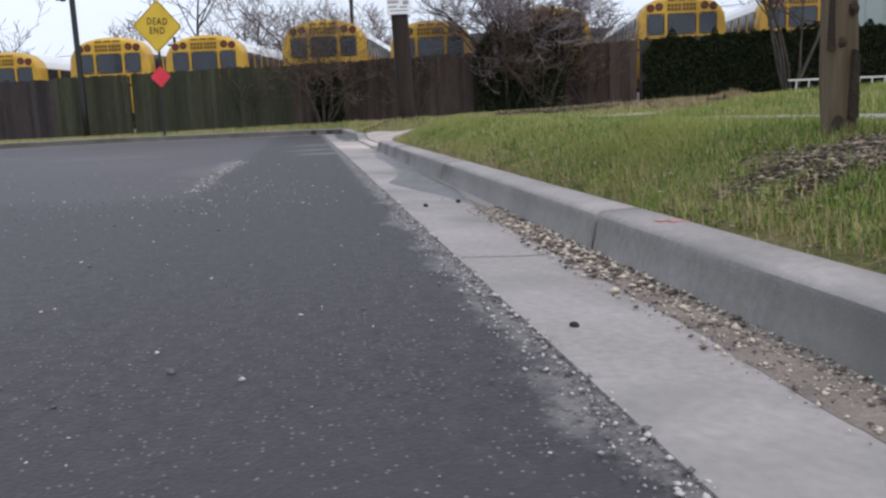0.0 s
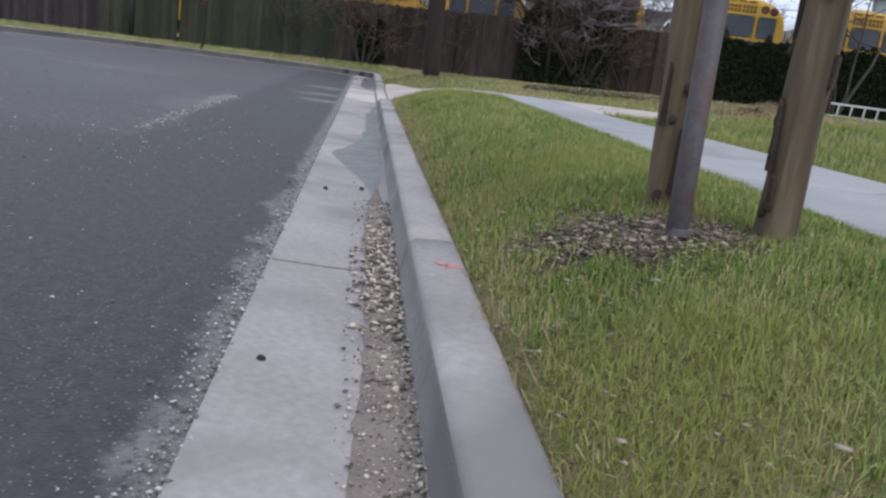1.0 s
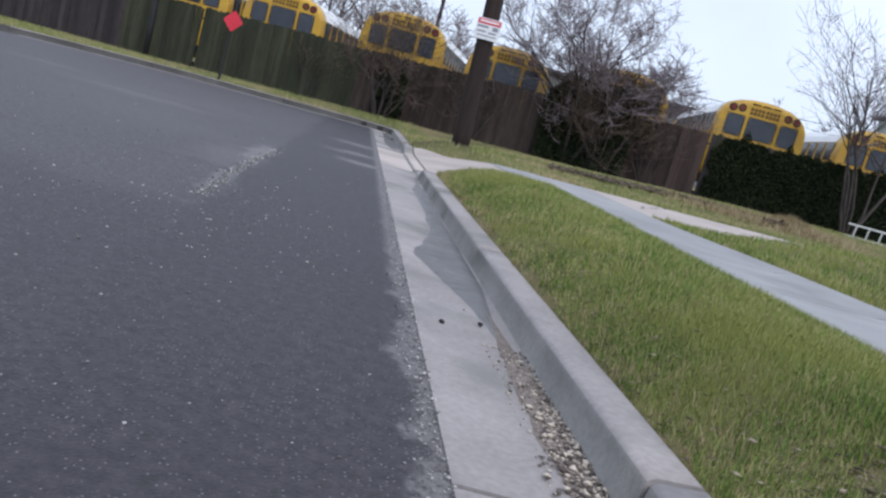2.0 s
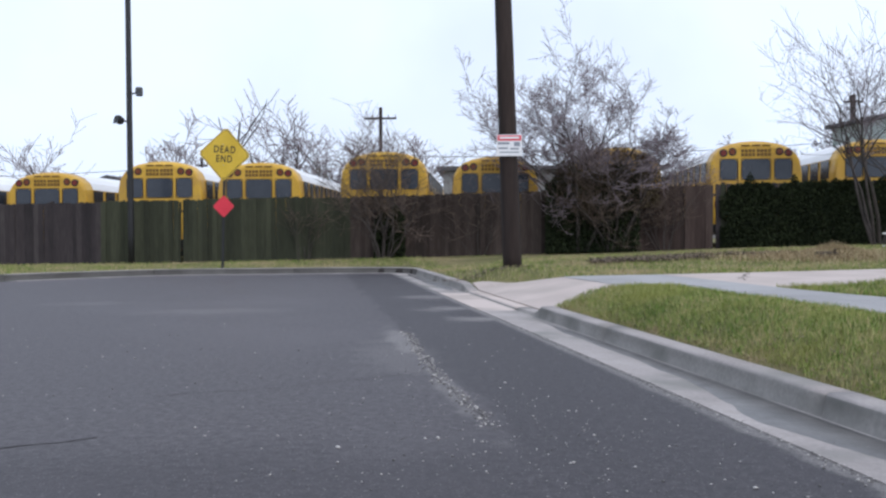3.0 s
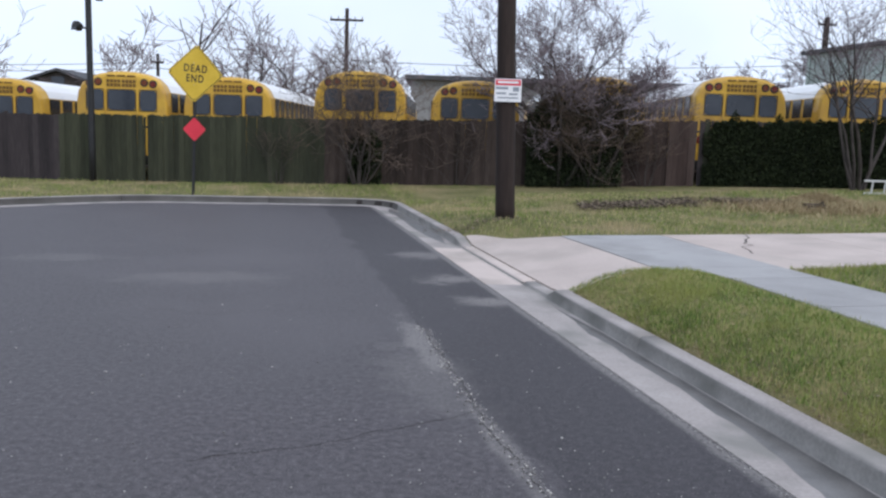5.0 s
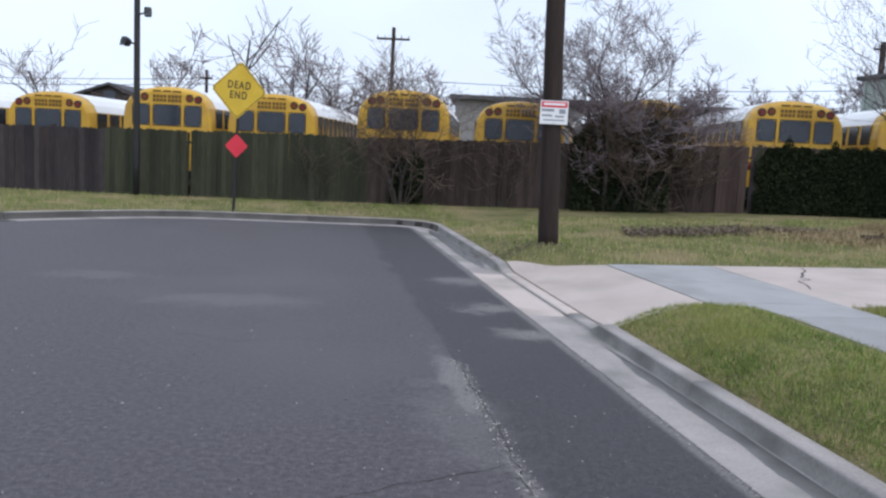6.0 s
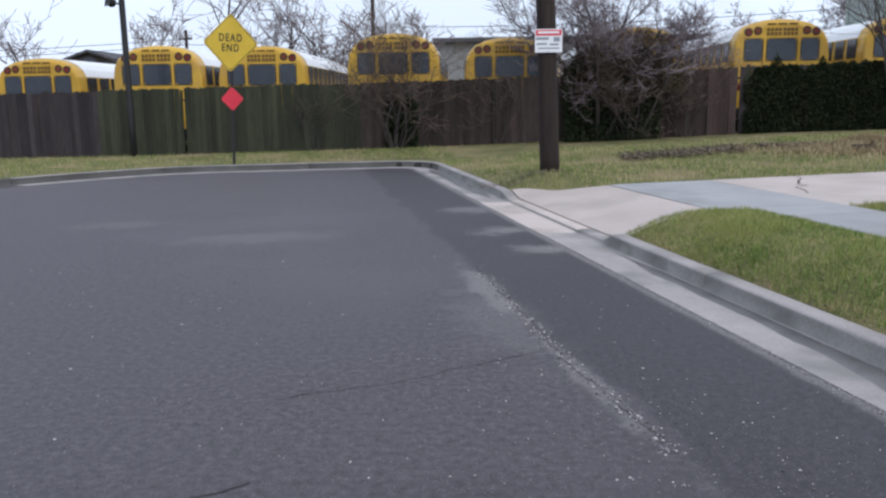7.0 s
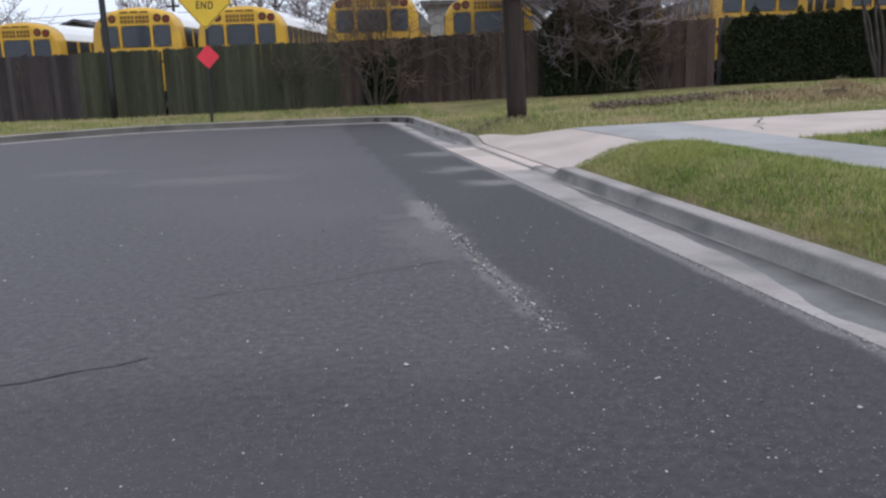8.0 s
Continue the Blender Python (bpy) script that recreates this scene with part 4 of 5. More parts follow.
def distant_pole(x, y, top, arm, label, z_arm=0.8, size=0.13):
    pole = thing("utility_pole", (x, y, 0), label, "pole", "distant utility poles")
    tapered_pole("pole_shaft", (0, 0, -0.3), (0, 0, top), size * 1.2, size, POLE_WOOD, pole, 10, 4)
    part("crossarm", box((arm, 0.12, 0.14), (0, -0.1, top - z_arm), 0.01), POLE_WOOD, pole)
    for f in (-0.47, -0.25, 0.25, 0.47):
        part("insulator", rod((arm * f, -0.1, top - z_arm + 0.06), (arm * f, -0.1, top - z_arm + 0.28), 0.06, 0.03, 8), STEEL, pole)


distant_pole(-9.26, 60, 10.1, 2.3, "distant wooden utility pole with one crossarm")
distant_pole(24.0, 60, 10.6, 1.3, "distant wooden utility pole with a short crossarm", 0.5, 0.2)
distant_pole(-22.4, 60, 6.6, 0.9, "short distant pole behind the buses", 0.6, 0.11)


def cables():
    runs = [((-60, 62, 5.0), (-22.4, 60, 5.6)), ((-60, 62, 5.5), (-22.4, 60, 6.0)), ((-22.4, 60, 5.6), (-9.3, 60, 6.6)), ((-9.3, 60, 6.6), (24, 60, 7.4)), ((-9.3, 60, 5.6), (24, 60, 6.2)), ((24, 60, 7.4), (60, 62, 7.2))]
    for a, c in runs:
        wire = thing("cable", (0, 0, 0), "thin black overhead cable between the distant poles", "cable", "overhead cables")
        a, c = Vector(a), Vector(c)
        pts = [a.lerp(c, k / 12) - Vector((0, 0, 1.6 * (k / 12) * (1 - k / 12))) for k in range(13)]
        verts, faces = [], []
        tube(verts, faces, pts, [0.022] * 13, 5)
        part("strand", mesh_of("strand", verts, faces, WIRE), WIRE, wire)


cables()


LADDER = material("weathered_white_metal", [(0.42, 0.42, 0.4), (0.55, 0.55, 0.53)], 3, 40, 0.5, 0, metal=0.1)


# ---------- ladder on its side in the grass ----------
def ladder():
    x, y = 8.25, 21.5
    z = height_at(x, y)
    thing_ = thing("ladder", (x, y, z), "white metal ladder lying on its edge in the grass", "ladder", turn=2)
    for zz in (0.06, 0.37):
        part("rail", box((3.0, 0.03, 0.05), (1.5, 0, zz - 0.05), 0.006), LADDER, thing_)
    for k in range(9):
        part("rung", rod((0.2 + 0.33 * k, 0, 0.01), (0.22 + 0.33 * k, 0, 0.32), 0.024, sides=10), LADDER, thing_)


ladder()


# ---------- many small things, as numbers ----------
RNG = np.random.default_rng(7)


def fast_mesh(name, co, tris, mat):
    me = bpy.data.meshes.new(name)
    me.vertices.add(len(co))
    me.vertices.foreach_set("co", np.asarray(co, np.float32).ravel())
    me.loops.add(tris.size)
    me.loops.foreach_set("vertex_index", tris.astype(np.int32).ravel())
    me.polygons.add(len(tris))
    me.polygons.foreach_set("loop_start", np.arange(0, tris.size, 3, dtype=np.int32))
    me.polygons.foreach_set("loop_total", np.full(len(tris), 3, np.int32))
    me.materials.append(mat)
    me.update(calc_edges=True)
    return me


def to_world(u, v):
    c, s = math.cos(radians(12.43)), math.sin(radians(12.43))
    return 0.49 + c * u - s * v, s * u + c * v


def ground_z(u, v):
    """The ground's height for arrays of u and v beside and beyond the street."""
    x, y = to_world(u, v)
    return np.array([height_at(a, b) if (q > 0 or w > 20.4) else ground_height(a, b, 3.0) for a, b, q, w in zip(x, y, u, v)])


GUTTER_Z = lambda u: np.interp(u, [0, 0.02, 0.2, 0.415, 0.45], [0.006, 0.008, 0.0, -0.004, 0.004])


def stones(name, u, v, z, size, mat, label, category, flat=0.6):
    n = len(u)
    base = np.array([[1, 0, 0], [-1, 0, 0], [0, 1, 0], [0, -1, 0], [0, 0, 1], [0, 0, -1]], float)
    form = base[None] * RNG.uniform(0.55, 1.25, (n, 6, 1)) + RNG.normal(0, 0.16, (n, 6, 3))
    form[:, :, 2] *= flat
    a = RNG.uniform(0, 2 * np.pi, n)
    c, s = np.cos(a)[:, None], np.sin(a)[:, None]
    fx, fy = form[..., 0] * c - form[..., 1] * s, form[..., 0] * s + form[..., 1] * c
    x, y = to_world(u, v)
    co = np.stack([x[:, None] + fx * size[:, None], y[:, None] + fy * size[:, None], z[:, None] + (form[..., 2] + flat * 0.5) * size[:, None]], -1).reshape(-1, 3)
    faces = np.array([[0, 2, 4], [2, 1, 4], [1, 3, 4], [3, 0, 4], [2, 0, 5], [1, 2, 5], [3, 1, 5], [0, 3, 5]])
    tris = (faces[None] + 6 * np.arange(n)[:, None, None]).reshape(-1, 3)
    tagged(new(name, fast_mesh(name, co, tris, mat)), label, category, kind="stuff")


def blades(name, u, v, length, width, mat, label, lean=0.45, lift=-0.02, heading=None):
    n = len(u)
    x, y = to_world(u, v)
    z = ground_z(u, v) + lift
    a = RNG.uniform(0, 2 * np.pi, n)
    d = np.stack([np.cos(a), np.sin(a)], -1)
    b = a + RNG.normal(0, 0.9, n) + np.pi / 2
    side = np.stack([np.cos(b), np.sin(b)], -1) * (width / 2)[:, None]
    k = np.abs(RNG.normal(0, lean, n)).clip(0, 1.4)
    root = np.stack([x, y], -1)
    if heading is not None:
        d = d * 0.5 + heading
    mid = root + d * (length * np.sin(k * 0.5) * 0.5)[:, None]
    tip = root + d * (length * np.sin(k))[:, None]
    zm, zt = z + length * 0.55 * np.cos(k * 0.5), z + length * np.cos(k).clip(0.08)
    pts = [np.c_[root - side, z], np.c_[root + side, z], np.c_[mid - side * 0.8, zm], np.c_[mid + side * 0.8, zm], np.c_[tip, zt]]
    co = np.stack(pts, 1).reshape(-1, 3)
    faces = np.array([[0, 1, 3], [0, 3, 2], [2, 3, 4]])
    tris = (faces[None] + 5 * np.arange(n)[:, None, None]).reshape(-1, 3)
    tagged(new(name, fast_mesh(name, co, tris, mat)), label, "grass", kind="stuff")


def bare_patch(u, v):
    """True inside the mulch round the posts."""
    x, y = to_world(u, v)
    wob = 0.09 * np.sin(7 * np.arctan2(y - 1.05, x - 1.4)) + 0.05 * np.sin(3 * np.arctan2(y - 1.05, x - 1.4) + 1)
    return np.hypot((x - 1.42) / 1.25, y - 1.08) < 0.3 + wob


def wander(v, seed, size=1.0):
    return noise.noise((v * size, seed, 0.3)) + 0.5 * noise.noise((v * size * 3.1, seed, 1.7)) + 0.3 * noise.noise((v * size * 9.0, seed, 2.7))


def clumps(u, v, size=3.0):
    """0 to 1: how thick the grass stands there."""
    return np.array([noise.noise((a * size, b * size, 5.0)) for a, b in zip(u, v)]) * 0.5 + 0.5


def grass():
    # the strip between kerb and pavement
    for name, lo, hi, per, size in (("grass", -1.8, 3.6, 25000, 0.052), ("grass", 3.6, 9.98, 9000, 0.058)):
        n = int((hi - lo) * 1.7 * per)
        u, v = RNG.uniform(0.6, 2.46, n), RNG.uniform(lo, hi, n)
        inside = u < np.interp(v, [3.0, 6.0, 9.2, 9.95], [2.3, 2.38, 2.44, 1.9])
        ramp = (v > 9.5) & (u < 0.62 + (v - 9.5) * 2.9)
        keep = inside & ~ramp & (u > 0.63 + 0.1 * np.array([max(0.0, wander(b, 21.0, 1.2)) for b in v])) & (~bare_patch(u, v) | (RNG.random(n) < 0.12)) & (RNG.random(n) < 0.35 + 0.9 * clumps(u, v))
        u, v = u[keep], v[keep]
        thick = clumps(u, v, 1.8)
        length = size * RNG.uniform(0.5, 1.25, len(u)) * (0.65 + 0.7 * thick)
        blades(name, u, v, length, RNG.uniform(0.0014, 0.0032, len(u)) * (1.0 if hi < 4 else 1.4), BLADES, "bright green lawn grass mixed with dry straw blades", 1.05)
    # straw that hangs over the kerb's back
    n = 9000
    v = RNG.uniform(-1.8, 9.2, n)
    u = 0.605 + np.abs(RNG.normal(0, 0.1, n))
    keep = RNG.random(n) < 1.6 * (clumps(u * 0, v, 3.5) - 0.3)
    u, v = u[keep], v[keep]
    c, s = math.cos(radians(12.43)), math.sin(radians(12.43))
    blades("dry_grass", u, v, RNG.gamma(3.0, 0.016, len(u)).clip(0.015, 0.1), RNG.uniform(0.0015, 0.003, len(u)), STRAW, "dry straw grass hanging over the kerb edge", 1.25, 0.0, np.array([-c, -s]) * 0.7)
    # beyond the pavement
    n = 90000
    u, v = 3.4 + 9 * RNG.random(n) ** 1.5, RNG.uniform(-2, 11.2, n)
    keep = (u > np.interp(v, [3.0, 8.0, 12.9], [3.63, 3.54, 3.48])) & (v < drive_edge(u) + 0.02)
    u, v = u[keep], v[keep]
    blades("grass", u, v, RNG.uniform(0.04, 0.1, len(u)), RNG.uniform(0.004, 0.008, len(u)), BLADES, "green lawn grass beyond the pavement")
    # before the fence
    n = 70000
    u, v = RNG.uniform(0.62, 16, n), RNG.uniform(12.8, 23.5, n)
    x, y = to_world(u, v)
    edge = np.interp(u, [0.6, 1.82, 3.5, 13.1], [13.95, 12.9, 13.0, 13.45])
    keep = (v > edge) & (y < FENCE_Y - 0.05) & (RNG.random(n) < 0.3 + 0.9 * clumps(u, v, 0.8))
    u, v = u[keep], v[keep]
    blades("grass", u, v, RNG.uniform(0.03, 0.1, len(u)), RNG.uniform(0.006, 0.012, len(u)), FIELD, "rough patchy grass in front of the fence")
    n = 30000
    x, y = RNG.uniform(-19, -3.4, n), RNG.uniform(14, FENCE_Y - 0.05, n)
    edge = np.interp(x, [-14, -13.4, -11.4, -9.1, -3.95], [11, 12.6, 17.2, 19.55, 20.9])
    keep = (y > edge + 0.12) & (x > -13.5 - 6 * (y > 13))
    x, y = x[keep], y[keep]
    c, s = math.cos(radians(12.43)), math.sin(radians(12.43))
    u, v = (x - 0.49) * c + y * s, -(x - 0.49) * s + y * c
    blades("grass", u, v, RNG.uniform(0.03, 0.1, len(u)), RNG.uniform(0.006, 0.012, len(u)), FIELD, "rough patchy grass in front of the fence")


STRAW = material("dry_straw", [(0.2, 0.14, 0.07), (0.32, 0.24, 0.13), (0.44, 0.36, 0.21)], 6, 40, 0.8, 0, island=0.6)
grass()


# ---------- dirt, damp and loose stones ----------
def film(name, v0, v1, left, right, lift, mat, label, category, step=0.05, across=4):
    """A thin uneven layer between two wandering edges, following the gutter's or the road's surface."""
    count = int((v1 - v0) / step)
    verts, faces = [], []
    for i in range(count + 1):
        v = v0 + (v1 - v0) * i / count
        f = min(1.0, 6.0 * min(i, count - i) / count)
        a, b = left(v), right(v)
        m = (a + b) / 2
        a, b = m + (a - m) * f, m + (b - m) * f
        for j in range(across + 1):
            u = a + (b - a) * j / across
            x, y = to_world(u, v)
            edge = 0.0 if 0 < j < across else -lift * 0.8
            z = float(GUTTER_Z(u)) if u > 0 else 0.0
            verts.append((x, y, z + lift + edge))
    w = across + 1
    for i in range(count):
        for j in range(across):
            faces.append((i * w + j, i * w + j + 1, (i + 1) * w + j + 1, (i + 1) * w + j))
    tagged(new(name, mesh_of(name, verts, faces, mat, True)), label, category, kind="stuff")


film("gutter_dirt", -4.0, 3.2, lambda v: 0.31 + 0.035 * wander(v, 3.0, 1.6), lambda v: 0.444, 0.005, SEDIMENT, "brown silt and grit lying in the gutter against the kerb", "dirt")
film("damp_patch", 2.6, 9.1, lambda v: interp(v, [2.6, 3.2, 4.3, 4.7, 5.6, 9.1], [0.33, 0.26, 0.08, 0.18, 0.29, 0.32]) + 0.04 * wander(v, 8.0, 1.3), lambda v: 0.436, 0.0025, DAMP, "dark damp stain along the gutter", "stain")
film("damp_patch", 13.9, 20.0, lambda v: 0.2 + 0.04 * wander(v, 9.0, 1.3), lambda v: 0.436, 0.0025, DAMP, "dark damp stain along the gutter", "stain")

def crack(pts, width, seed, label):
    verts, faces = [], []
    k = 0
    for (u0, v0), (u1, v1) in zip(pts, pts[1:]):
        n = max(2, int(math.hypot(u1 - u0, v1 - v0) / 0.04))
        for i in range(n):
            f = i / n
            u, v = u0 + (u1 - u0) * f, v0 + (v1 - v0) * f
            du, dv = u1 - u0, v1 - v0
            q = math.hypot(du, dv)
            off = 0.05 * wander(k * 0.04, seed, 2.0)
            w = width * (0.3 + 0.9 * abs(wander(k * 0.04, seed + 4, 3.0)))
            for side in (-1, 1):
                x, y = to_world(u - dv / q * (off + side * w / 2), v + du / q * (off + side * w / 2))
                verts.append((x, y, 0.0022))
            k += 1
    faces = [(2 * i, 2 * i + 1, 2 * i + 3, 2 * i + 2) for i in range(k - 1)]
    tagged(new("road_crack", mesh_of("road_crack", verts, faces, CRACK)), label, "crack", kind="stuff")


crack([(-2.95, 5.5), (-2.3, 5.62), (-1.7, 5.85), (-1.25, 6.1)], 0.011, 1.0, "dark dirt-filled crack across the asphalt")
crack([(-4.9, 4.2), (-4.1, 4.26), (-3.85, 4.38), (-3.5, 4.38), (-3.0, 4.55)], 0.015, 2.0, "dark dirt-filled crack across the asphalt")
crack([(-1.2, 4.6), (-1.22, 5.2), (-1.24, 5.9), (-1.19, 6.8), (-1.17, 7.8), (-1.15, 8.8)], 0.012, 3.0, "dark seam between old and newer asphalt")
crack([(-3.6, 9.3), (-3.0, 9.0), (-2.3, 9.2)], 0.009, 5.0, "dark dirt-filled crack across the asphalt")


def slab_crack(points, label):
    """A jagged open crack in the driveway's concrete."""
    verts, faces = [], []
    for k, (u, v) in enumerate(points):
        w = 0.02 * (0.5 + abs(noise.noise((k * 0.9, 3.0, 0))))
        for side in (-1, 1):
            x, y = to_world(u + side * w, v)
            verts.append((x, y, lawn_height(u, v) + 0.0185))
    faces = [(2 * i, 2 * i + 1, 2 * i + 3, 2 * i + 2) for i in range(len(points) - 1)]
    tagged(new("slab_crack", mesh_of("slab_crack", verts, faces, JOINT)), label, "crack", kind="stuff")


slab_crack([(3.78, 10.95), (3.95, 11.3), (4.02, 11.6), (4.3, 11.75), (4.28, 11.95), (4.45, 12.15), (4.55, 12.35), (4.78, 12.6), (4.9, 12.9)], "jagged dark crack in the driveway concrete")


def branch_piece():
    """A short dark length of log lying on the rough grass."""
    x, y = 5.5, 18.0
    log = thing("log", (x, y, height_at(x, y)), "short dark log lying on the rough grass", "log", turn=12)
    part("log_body", rod((-0.25, 0, 0.07), (0.25, 0.05, 0.08), 0.08, 0.065, 10), KNOT, log)
    part("stub", rod((0.1, 0, 0.1), (0.16, -0.05, 0.2), 0.03, 0.02, 8), KNOT, log)


branch_piece()


def loose_stones():
    n = 11000
    v = RNG.uniform(-3.2, 2.6, n)
    u = 0.445 - np.abs(RNG.normal(0, 0.07, n)).clip(0, 0.17) - 0.004
    stones("gutter_gravel", u, v, GUTTER_Z(u) + 0.004, RNG.gamma(1.8, 0.0014, n).clip(0.001, 0.009), STONES, "mixed pebbles, chips and leaf bits in the gutter", "gravel")
    n = 900
    v = RNG.normal(1.2, 0.38, n)
    u = 0.445 - np.abs(RNG.normal(0, 0.06, n)).clip(0, 0.16) - 0.01
    stones("gutter_gravel", u, v, GUTTER_Z(u) + 0.005, RNG.gamma(3.0, 0.0029, n).clip(0.003, 0.018), STONES, "larger tan pebbles and bark chips heaped at the joint", "gravel", 0.45)
    n = 9000
    v = RNG.uniform(-2.6, 9.2, n)
    keep = RNG.random(n) < np.interp(v, [-2.6, 1.0, 2.5, 9.2], [1, 1, 0.5, 0.35])
    v = v[keep]
    u = -np.abs(RNG.normal(0, 0.055, len(v)) * np.interp(v, [0, 4, 9], [1, 0.7, 0.35])) + 0.01
    stones("edge_gravel", u, v, np.zeros(len(v)) + 0.004, RNG.gamma(1.8, 0.0015, len(v)).clip(0.001, 0.009), CHIPS, "pale gravel along the crumbled road edge", "gravel")
    n = 3200
    u, v = RNG.uniform(-6.5, -0.05, n), -1.4 + 11 * RNG.random(n) ** 1.3
    stones("road_chips", u, v, np.zeros(n), RNG.gamma(1.5, 0.002, n).clip(0.0014, 0.013), CHIPS, "scattered pale stone chips on the asphalt", "gravel")
    n = 1300
    v = RNG.uniform(4.4, 8.4, n)
    u = np.interp(v, [4.6, 5.9, 8.0], [-1.22, -1.24, -1.17]) + RNG.normal(0, 0.03, n) + 0.05 * np.array([wander(b, 3.0, 1.0) for b in v])
    stones("seam_gravel", u, v, np.zeros(n) + 0.001, RNG.gamma(2.0, 0.0022, n).clip(0.0015, 0.012), CHIPS, "pale gravel gathered along the asphalt seam", "gravel")
    n = 900
    u, v = RNG.normal(-1.2, 0.5, n), RNG.normal(4.0, 0.7, n)
    stones("seam_gravel", u, v, np.zeros(n) + 0.001, RNG.gamma(2.0, 0.0014, n).clip(0.0012, 0.008), CHIPS, "pale gravel gathered along the asphalt seam", "gravel")
    # mulch and dead leaves round the posts
    n = 9000
    x, y = RNG.normal(1.4, 0.21, n), RNG.normal(1.1, 0.15, n) + 0.1 * RNG.normal(0, 1, n) ** 3 * 0.2
    c, s = math.cos(radians(12.43)), math.sin(radians(12.43))
    u, v = (x - 0.49) * c + y * s, -(x - 0.49) * s + y * c
    keep = u > 0.75
    u, v = u[keep], v[keep]
    stones("mulch", u, v, ground_z(u, v) - 0.004, RNG.gamma(2.0, 0.0026, len(u)).clip(0.002, 0.02), LITTER, "brown bark mulch and dead leaves round the posts", "mulch", 0.3)
    n = 1500
    u, v = 0.62 + np.abs(RNG.normal(0, 0.2, n)), RNG.uniform(-1.5, 8, n)
    stones("dead_leaves", u, v, ground_z(u, v) + 0.012, RNG.gamma(2.0, 0.003, n).clip(0.003, 0.014), LITTER, "small dead leaf bits caught in the grass", "leaves", 0.25)
    # a band of turned soil and leaves on the rough grass before the fence
    n = 9000
    f = RNG.random(n)
    x = np.where(f < 0.62, RNG.uniform(0.5, 3.3, n), RNG.normal(4.4, 0.5, n))
    y = np.where(f < 0.62, 17.6 + 0.45 * (x - 0.5) + RNG.normal(0, 0.33, n), RNG.normal(19.0, 0.2, n))
    u, v = (x - 0.49) * c + y * s, -(x - 0.49) * s + y * c
    stones("leaf_heap", u, v, ground_z(u, v) + 0.01 + 0.05 * RNG.random(n), RNG.gamma(2.0, 0.009, n).clip(0.008, 0.045), DIRT, "heaps of brown leaves and cuttings on rough grass", "leaves", 0.3)
    n = 4500
    x, y = RNG.normal(5.3, 0.9, n), RNG.normal(18.1, 0.45, n)
    u, v = (x - 0.49) * c + y * s, -(x - 0.49) * s + y * c
    blades("cut_straw", u, v, RNG.uniform(0.08, 0.26, n), RNG.uniform(0.006, 0.014, n), STRAW, "pale cut straw and stalks lying on the rough grass", 1.3)
    n = 6000
    a, r = RNG.uniform(0, 2 * np.pi, n), np.sqrt(RNG.random(n))
    x, y = 6.3 + 0.75 * r * np.cos(a), 19.6 + 0.45 * r * np.sin(a)
    u, v = (x - 0.49) * c + y * s, -(x - 0.49) * s + y * c
    blades("brush_heap", u, v, RNG.uniform(0.1, 0.3, n) * (1.25 - r), RNG.uniform(0.006, 0.014, n), STRAW, "low heap of pale dry brush before the fence", 0.9)
    # base of the pole
    n = 500
    x, y = RNG.normal(-1.6, 0.5, n), RNG.normal(14.3, 0.2, n)
    u, v = (x - 0.49) * c + y * s, -(x - 0.49) * s + y * c
    stones("dead_leaves", u, v, ground_z(u, v) + 0.02, RNG.gamma(2.0, 0.007, n).clip(0.006, 0.025), LITTER, "dead leaves at the foot of the pole", "leaves", 0.3)


loose_stones()


def small_stone(x, y, size, label):
    bm = bmesh.new()
    bmesh.ops.create_icosphere(bm, subdivisions=2, radius=size)
    for vert in bm.verts:
        vert.co *= 1 + 0.3 * noise.noise(vert.co * (0.9 / size))
        vert.co.z *= 0.7
    ob = part("pebble", bm, RUBBER, None, label, True)
    ob.matrix_basis = pose(x, y, 0.004 + size * 0.5, 0, 0, x * 90)
    tagged(ob, label, "stone", "dark pebbles in the gutter")


for x, y, size in ((0.004, 2.735, 0.013), (0.161, 2.885, 0.013), (0.5, 0.35, 0.011)):
    small_stone(x, y, size, "small dark pebble lying in the gutter pan")


def red_mark():
    """A short broken smear of red marking paint on the kerb's top."""
    verts, faces = [], []
    for cu, cv, ru, rv in ((0.55, 0.93, 0.022, 0.016), (0.575, 0.915, 0.02, 0.02), (0.6, 0.9, 0.012, 0.012), (0.56, 0.895, 0.01, 0.008), (0.535, 0.95, 0.008, 0.006), (0.59, 0.935, 0.008, 0.007)):
        k0 = len(verts)
        for k in range(12):
            a = math.pi * k / 6
            q = 1 + 0.5 * noise.noise((math.cos(a) * 2 + cu * 90, math.sin(a) * 2, cv * 50))
            x, y = to_world(cu + ru * q * math.cos(a), cv + rv * q * math.sin(a))
            verts.append((x, y, KERB_H + 0.0035))
        faces.append(tuple(range(k0, k0 + 12)))
    tagged(new("paint_mark", mesh_of("paint_mark", verts, faces, PINK_PAINT)), "faded red paint mark on top of the kerb", "paint", kind="stuff")


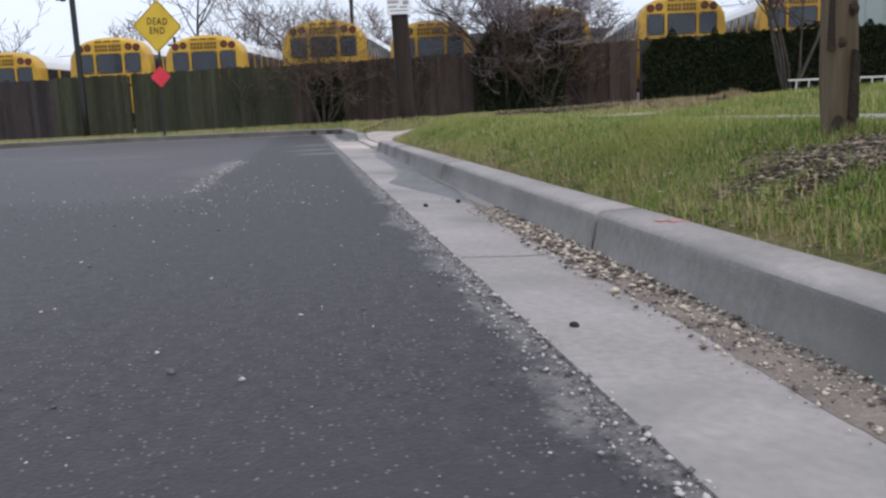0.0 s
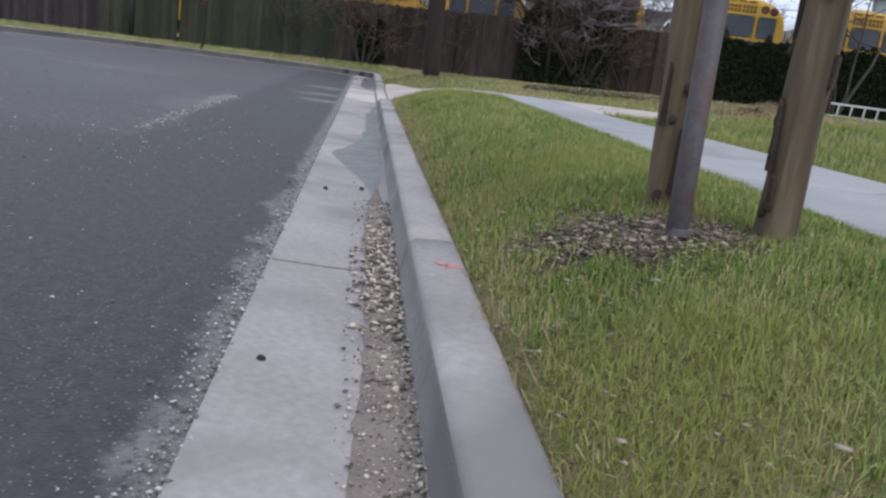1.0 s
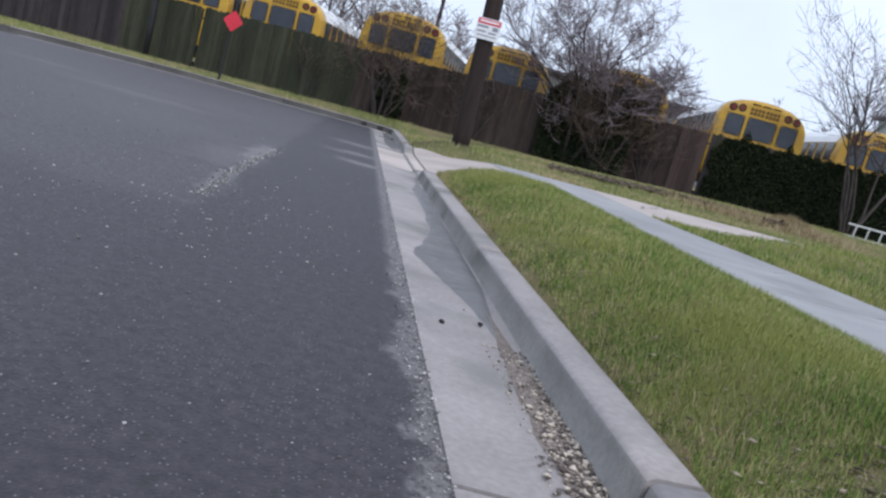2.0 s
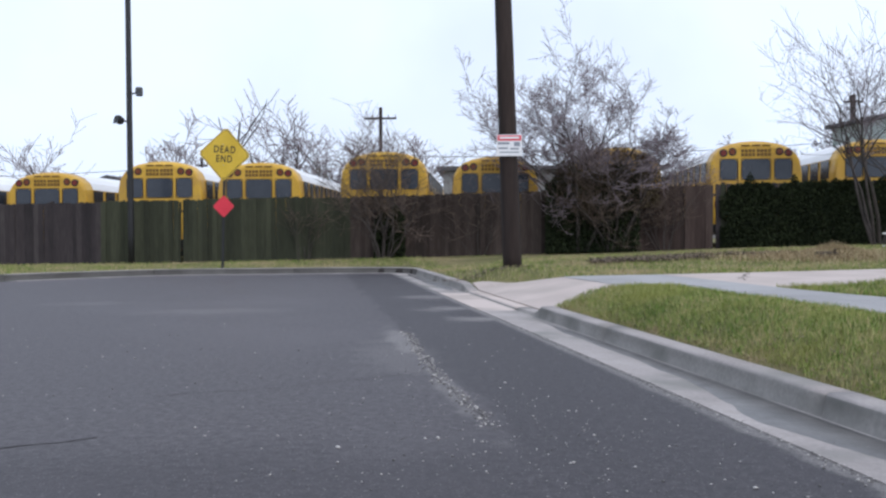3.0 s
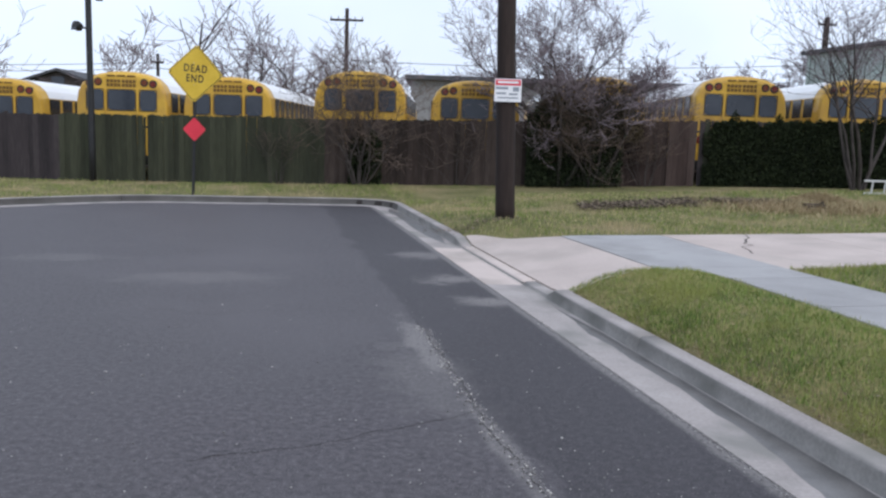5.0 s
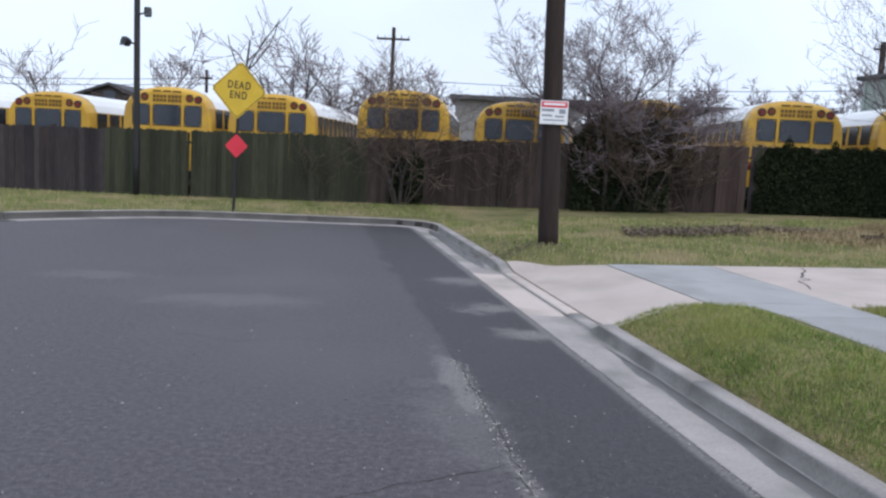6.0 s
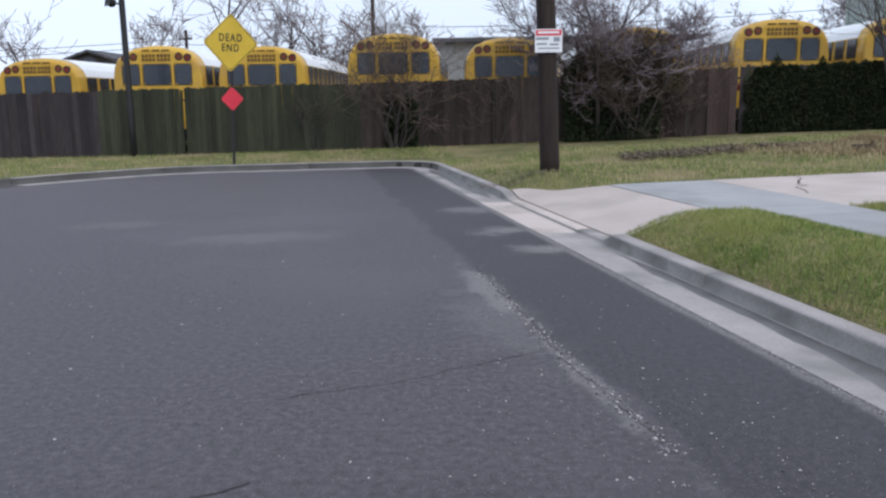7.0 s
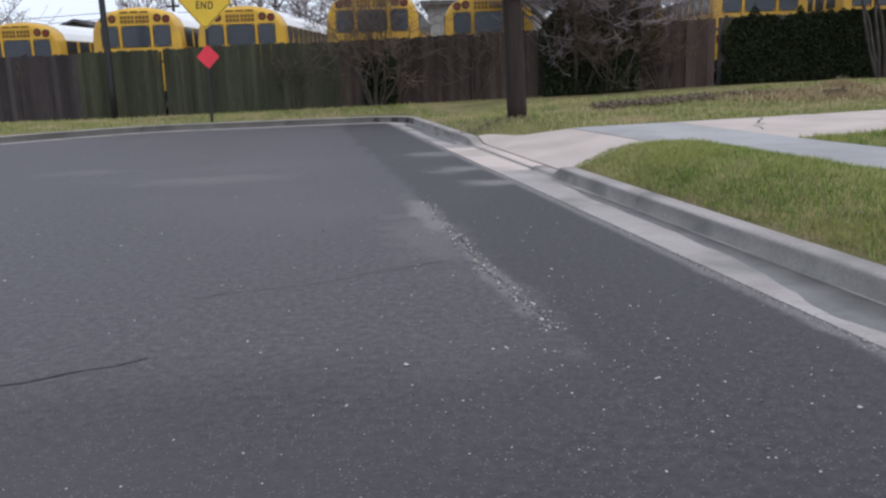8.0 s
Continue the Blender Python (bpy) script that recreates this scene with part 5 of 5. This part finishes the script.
PINK_PAINT = material("faded_red_paint", [(0.42, 0.16, 0.15), (0.55, 0.2, 0.19), (0.5, 0.3, 0.28)], 60, 200, 0.8, 0)
red_mark()


# ---------- creepers on the fence ----------
def creeper(name, label, n, x0, x1, low, high, deep, seed, mat=None):
    rng = np.random.default_rng(seed)
    x = rng.uniform(x0, x1, n)
    f = rng.random(n)
    top = np.array([high + 0.3 * noise.noise((a * 1.3, seed, 0)) + 0.3 * noise.noise((a * 4.1, seed, 3)) - 0.7 * max(0.0, 0.5 - abs(a - x0)) - 0.5 * max(0.0, 0.5 - abs(a - x1)) for a in x])
    z = np.array([far_height(a) for a in x]) + low + (top - low) * f
    y = FENCE_Y - 0.03 - np.abs(rng.normal(0, deep, n)) * (1.15 - 0.6 * f)
    keep = np.array([noise.noise((a * 1.1, c * 1.1, seed * 1.0)) > -0.72 for a, c in zip(x, z)])
    x, y, z = x[keep], y[keep], z[keep]
    n = len(x)
    size = rng.uniform(0.02, 0.042, n)
    a = rng.normal(0, 1, (n, 3))
    a /= np.linalg.norm(a, axis=1)[:, None]
    b = np.cross(a, rng.normal(0, 1, (n, 3)))
    b /= np.linalg.norm(b, axis=1)[:, None]
    p = np.stack([x, y, z], -1)
    s = size[:, None]
    pts = [p - a * s, p + b * s * 0.6, p + a * s, p - b * s * 0.6]
    co = np.stack(pts, 1).reshape(-1, 3)
    tris = (np.array([[0, 1, 2], [0, 2, 3]])[None] + 4 * np.arange(n)[:, None, None]).reshape(-1, 3)
    tagged(new(name, fast_mesh(name, co, tris, mat or IVY)), label, "creeper", kind="stuff")


creeper("creeper", "dark evergreen creeper covering the board fence", 60000, 4.9, 13.0, 0.0, 1.82, 0.09, 2)
creeper("creeper", "dark green ivy climbing the fence under the bare tree", 38000, 0.0, 2.6, 0.0, 2.35, 0.3, 4)
creeper("creeper", "thin ivy on the fence behind the bush", 5000, -4.9, -4.0, 0.0, 1.5, 0.1, 6)
creeper("creeper", "tangle of brown dead vine leaves over the fence top", 9500, 0.3, 3.2, 1.2, 2.85, 0.22, 9, VINE)
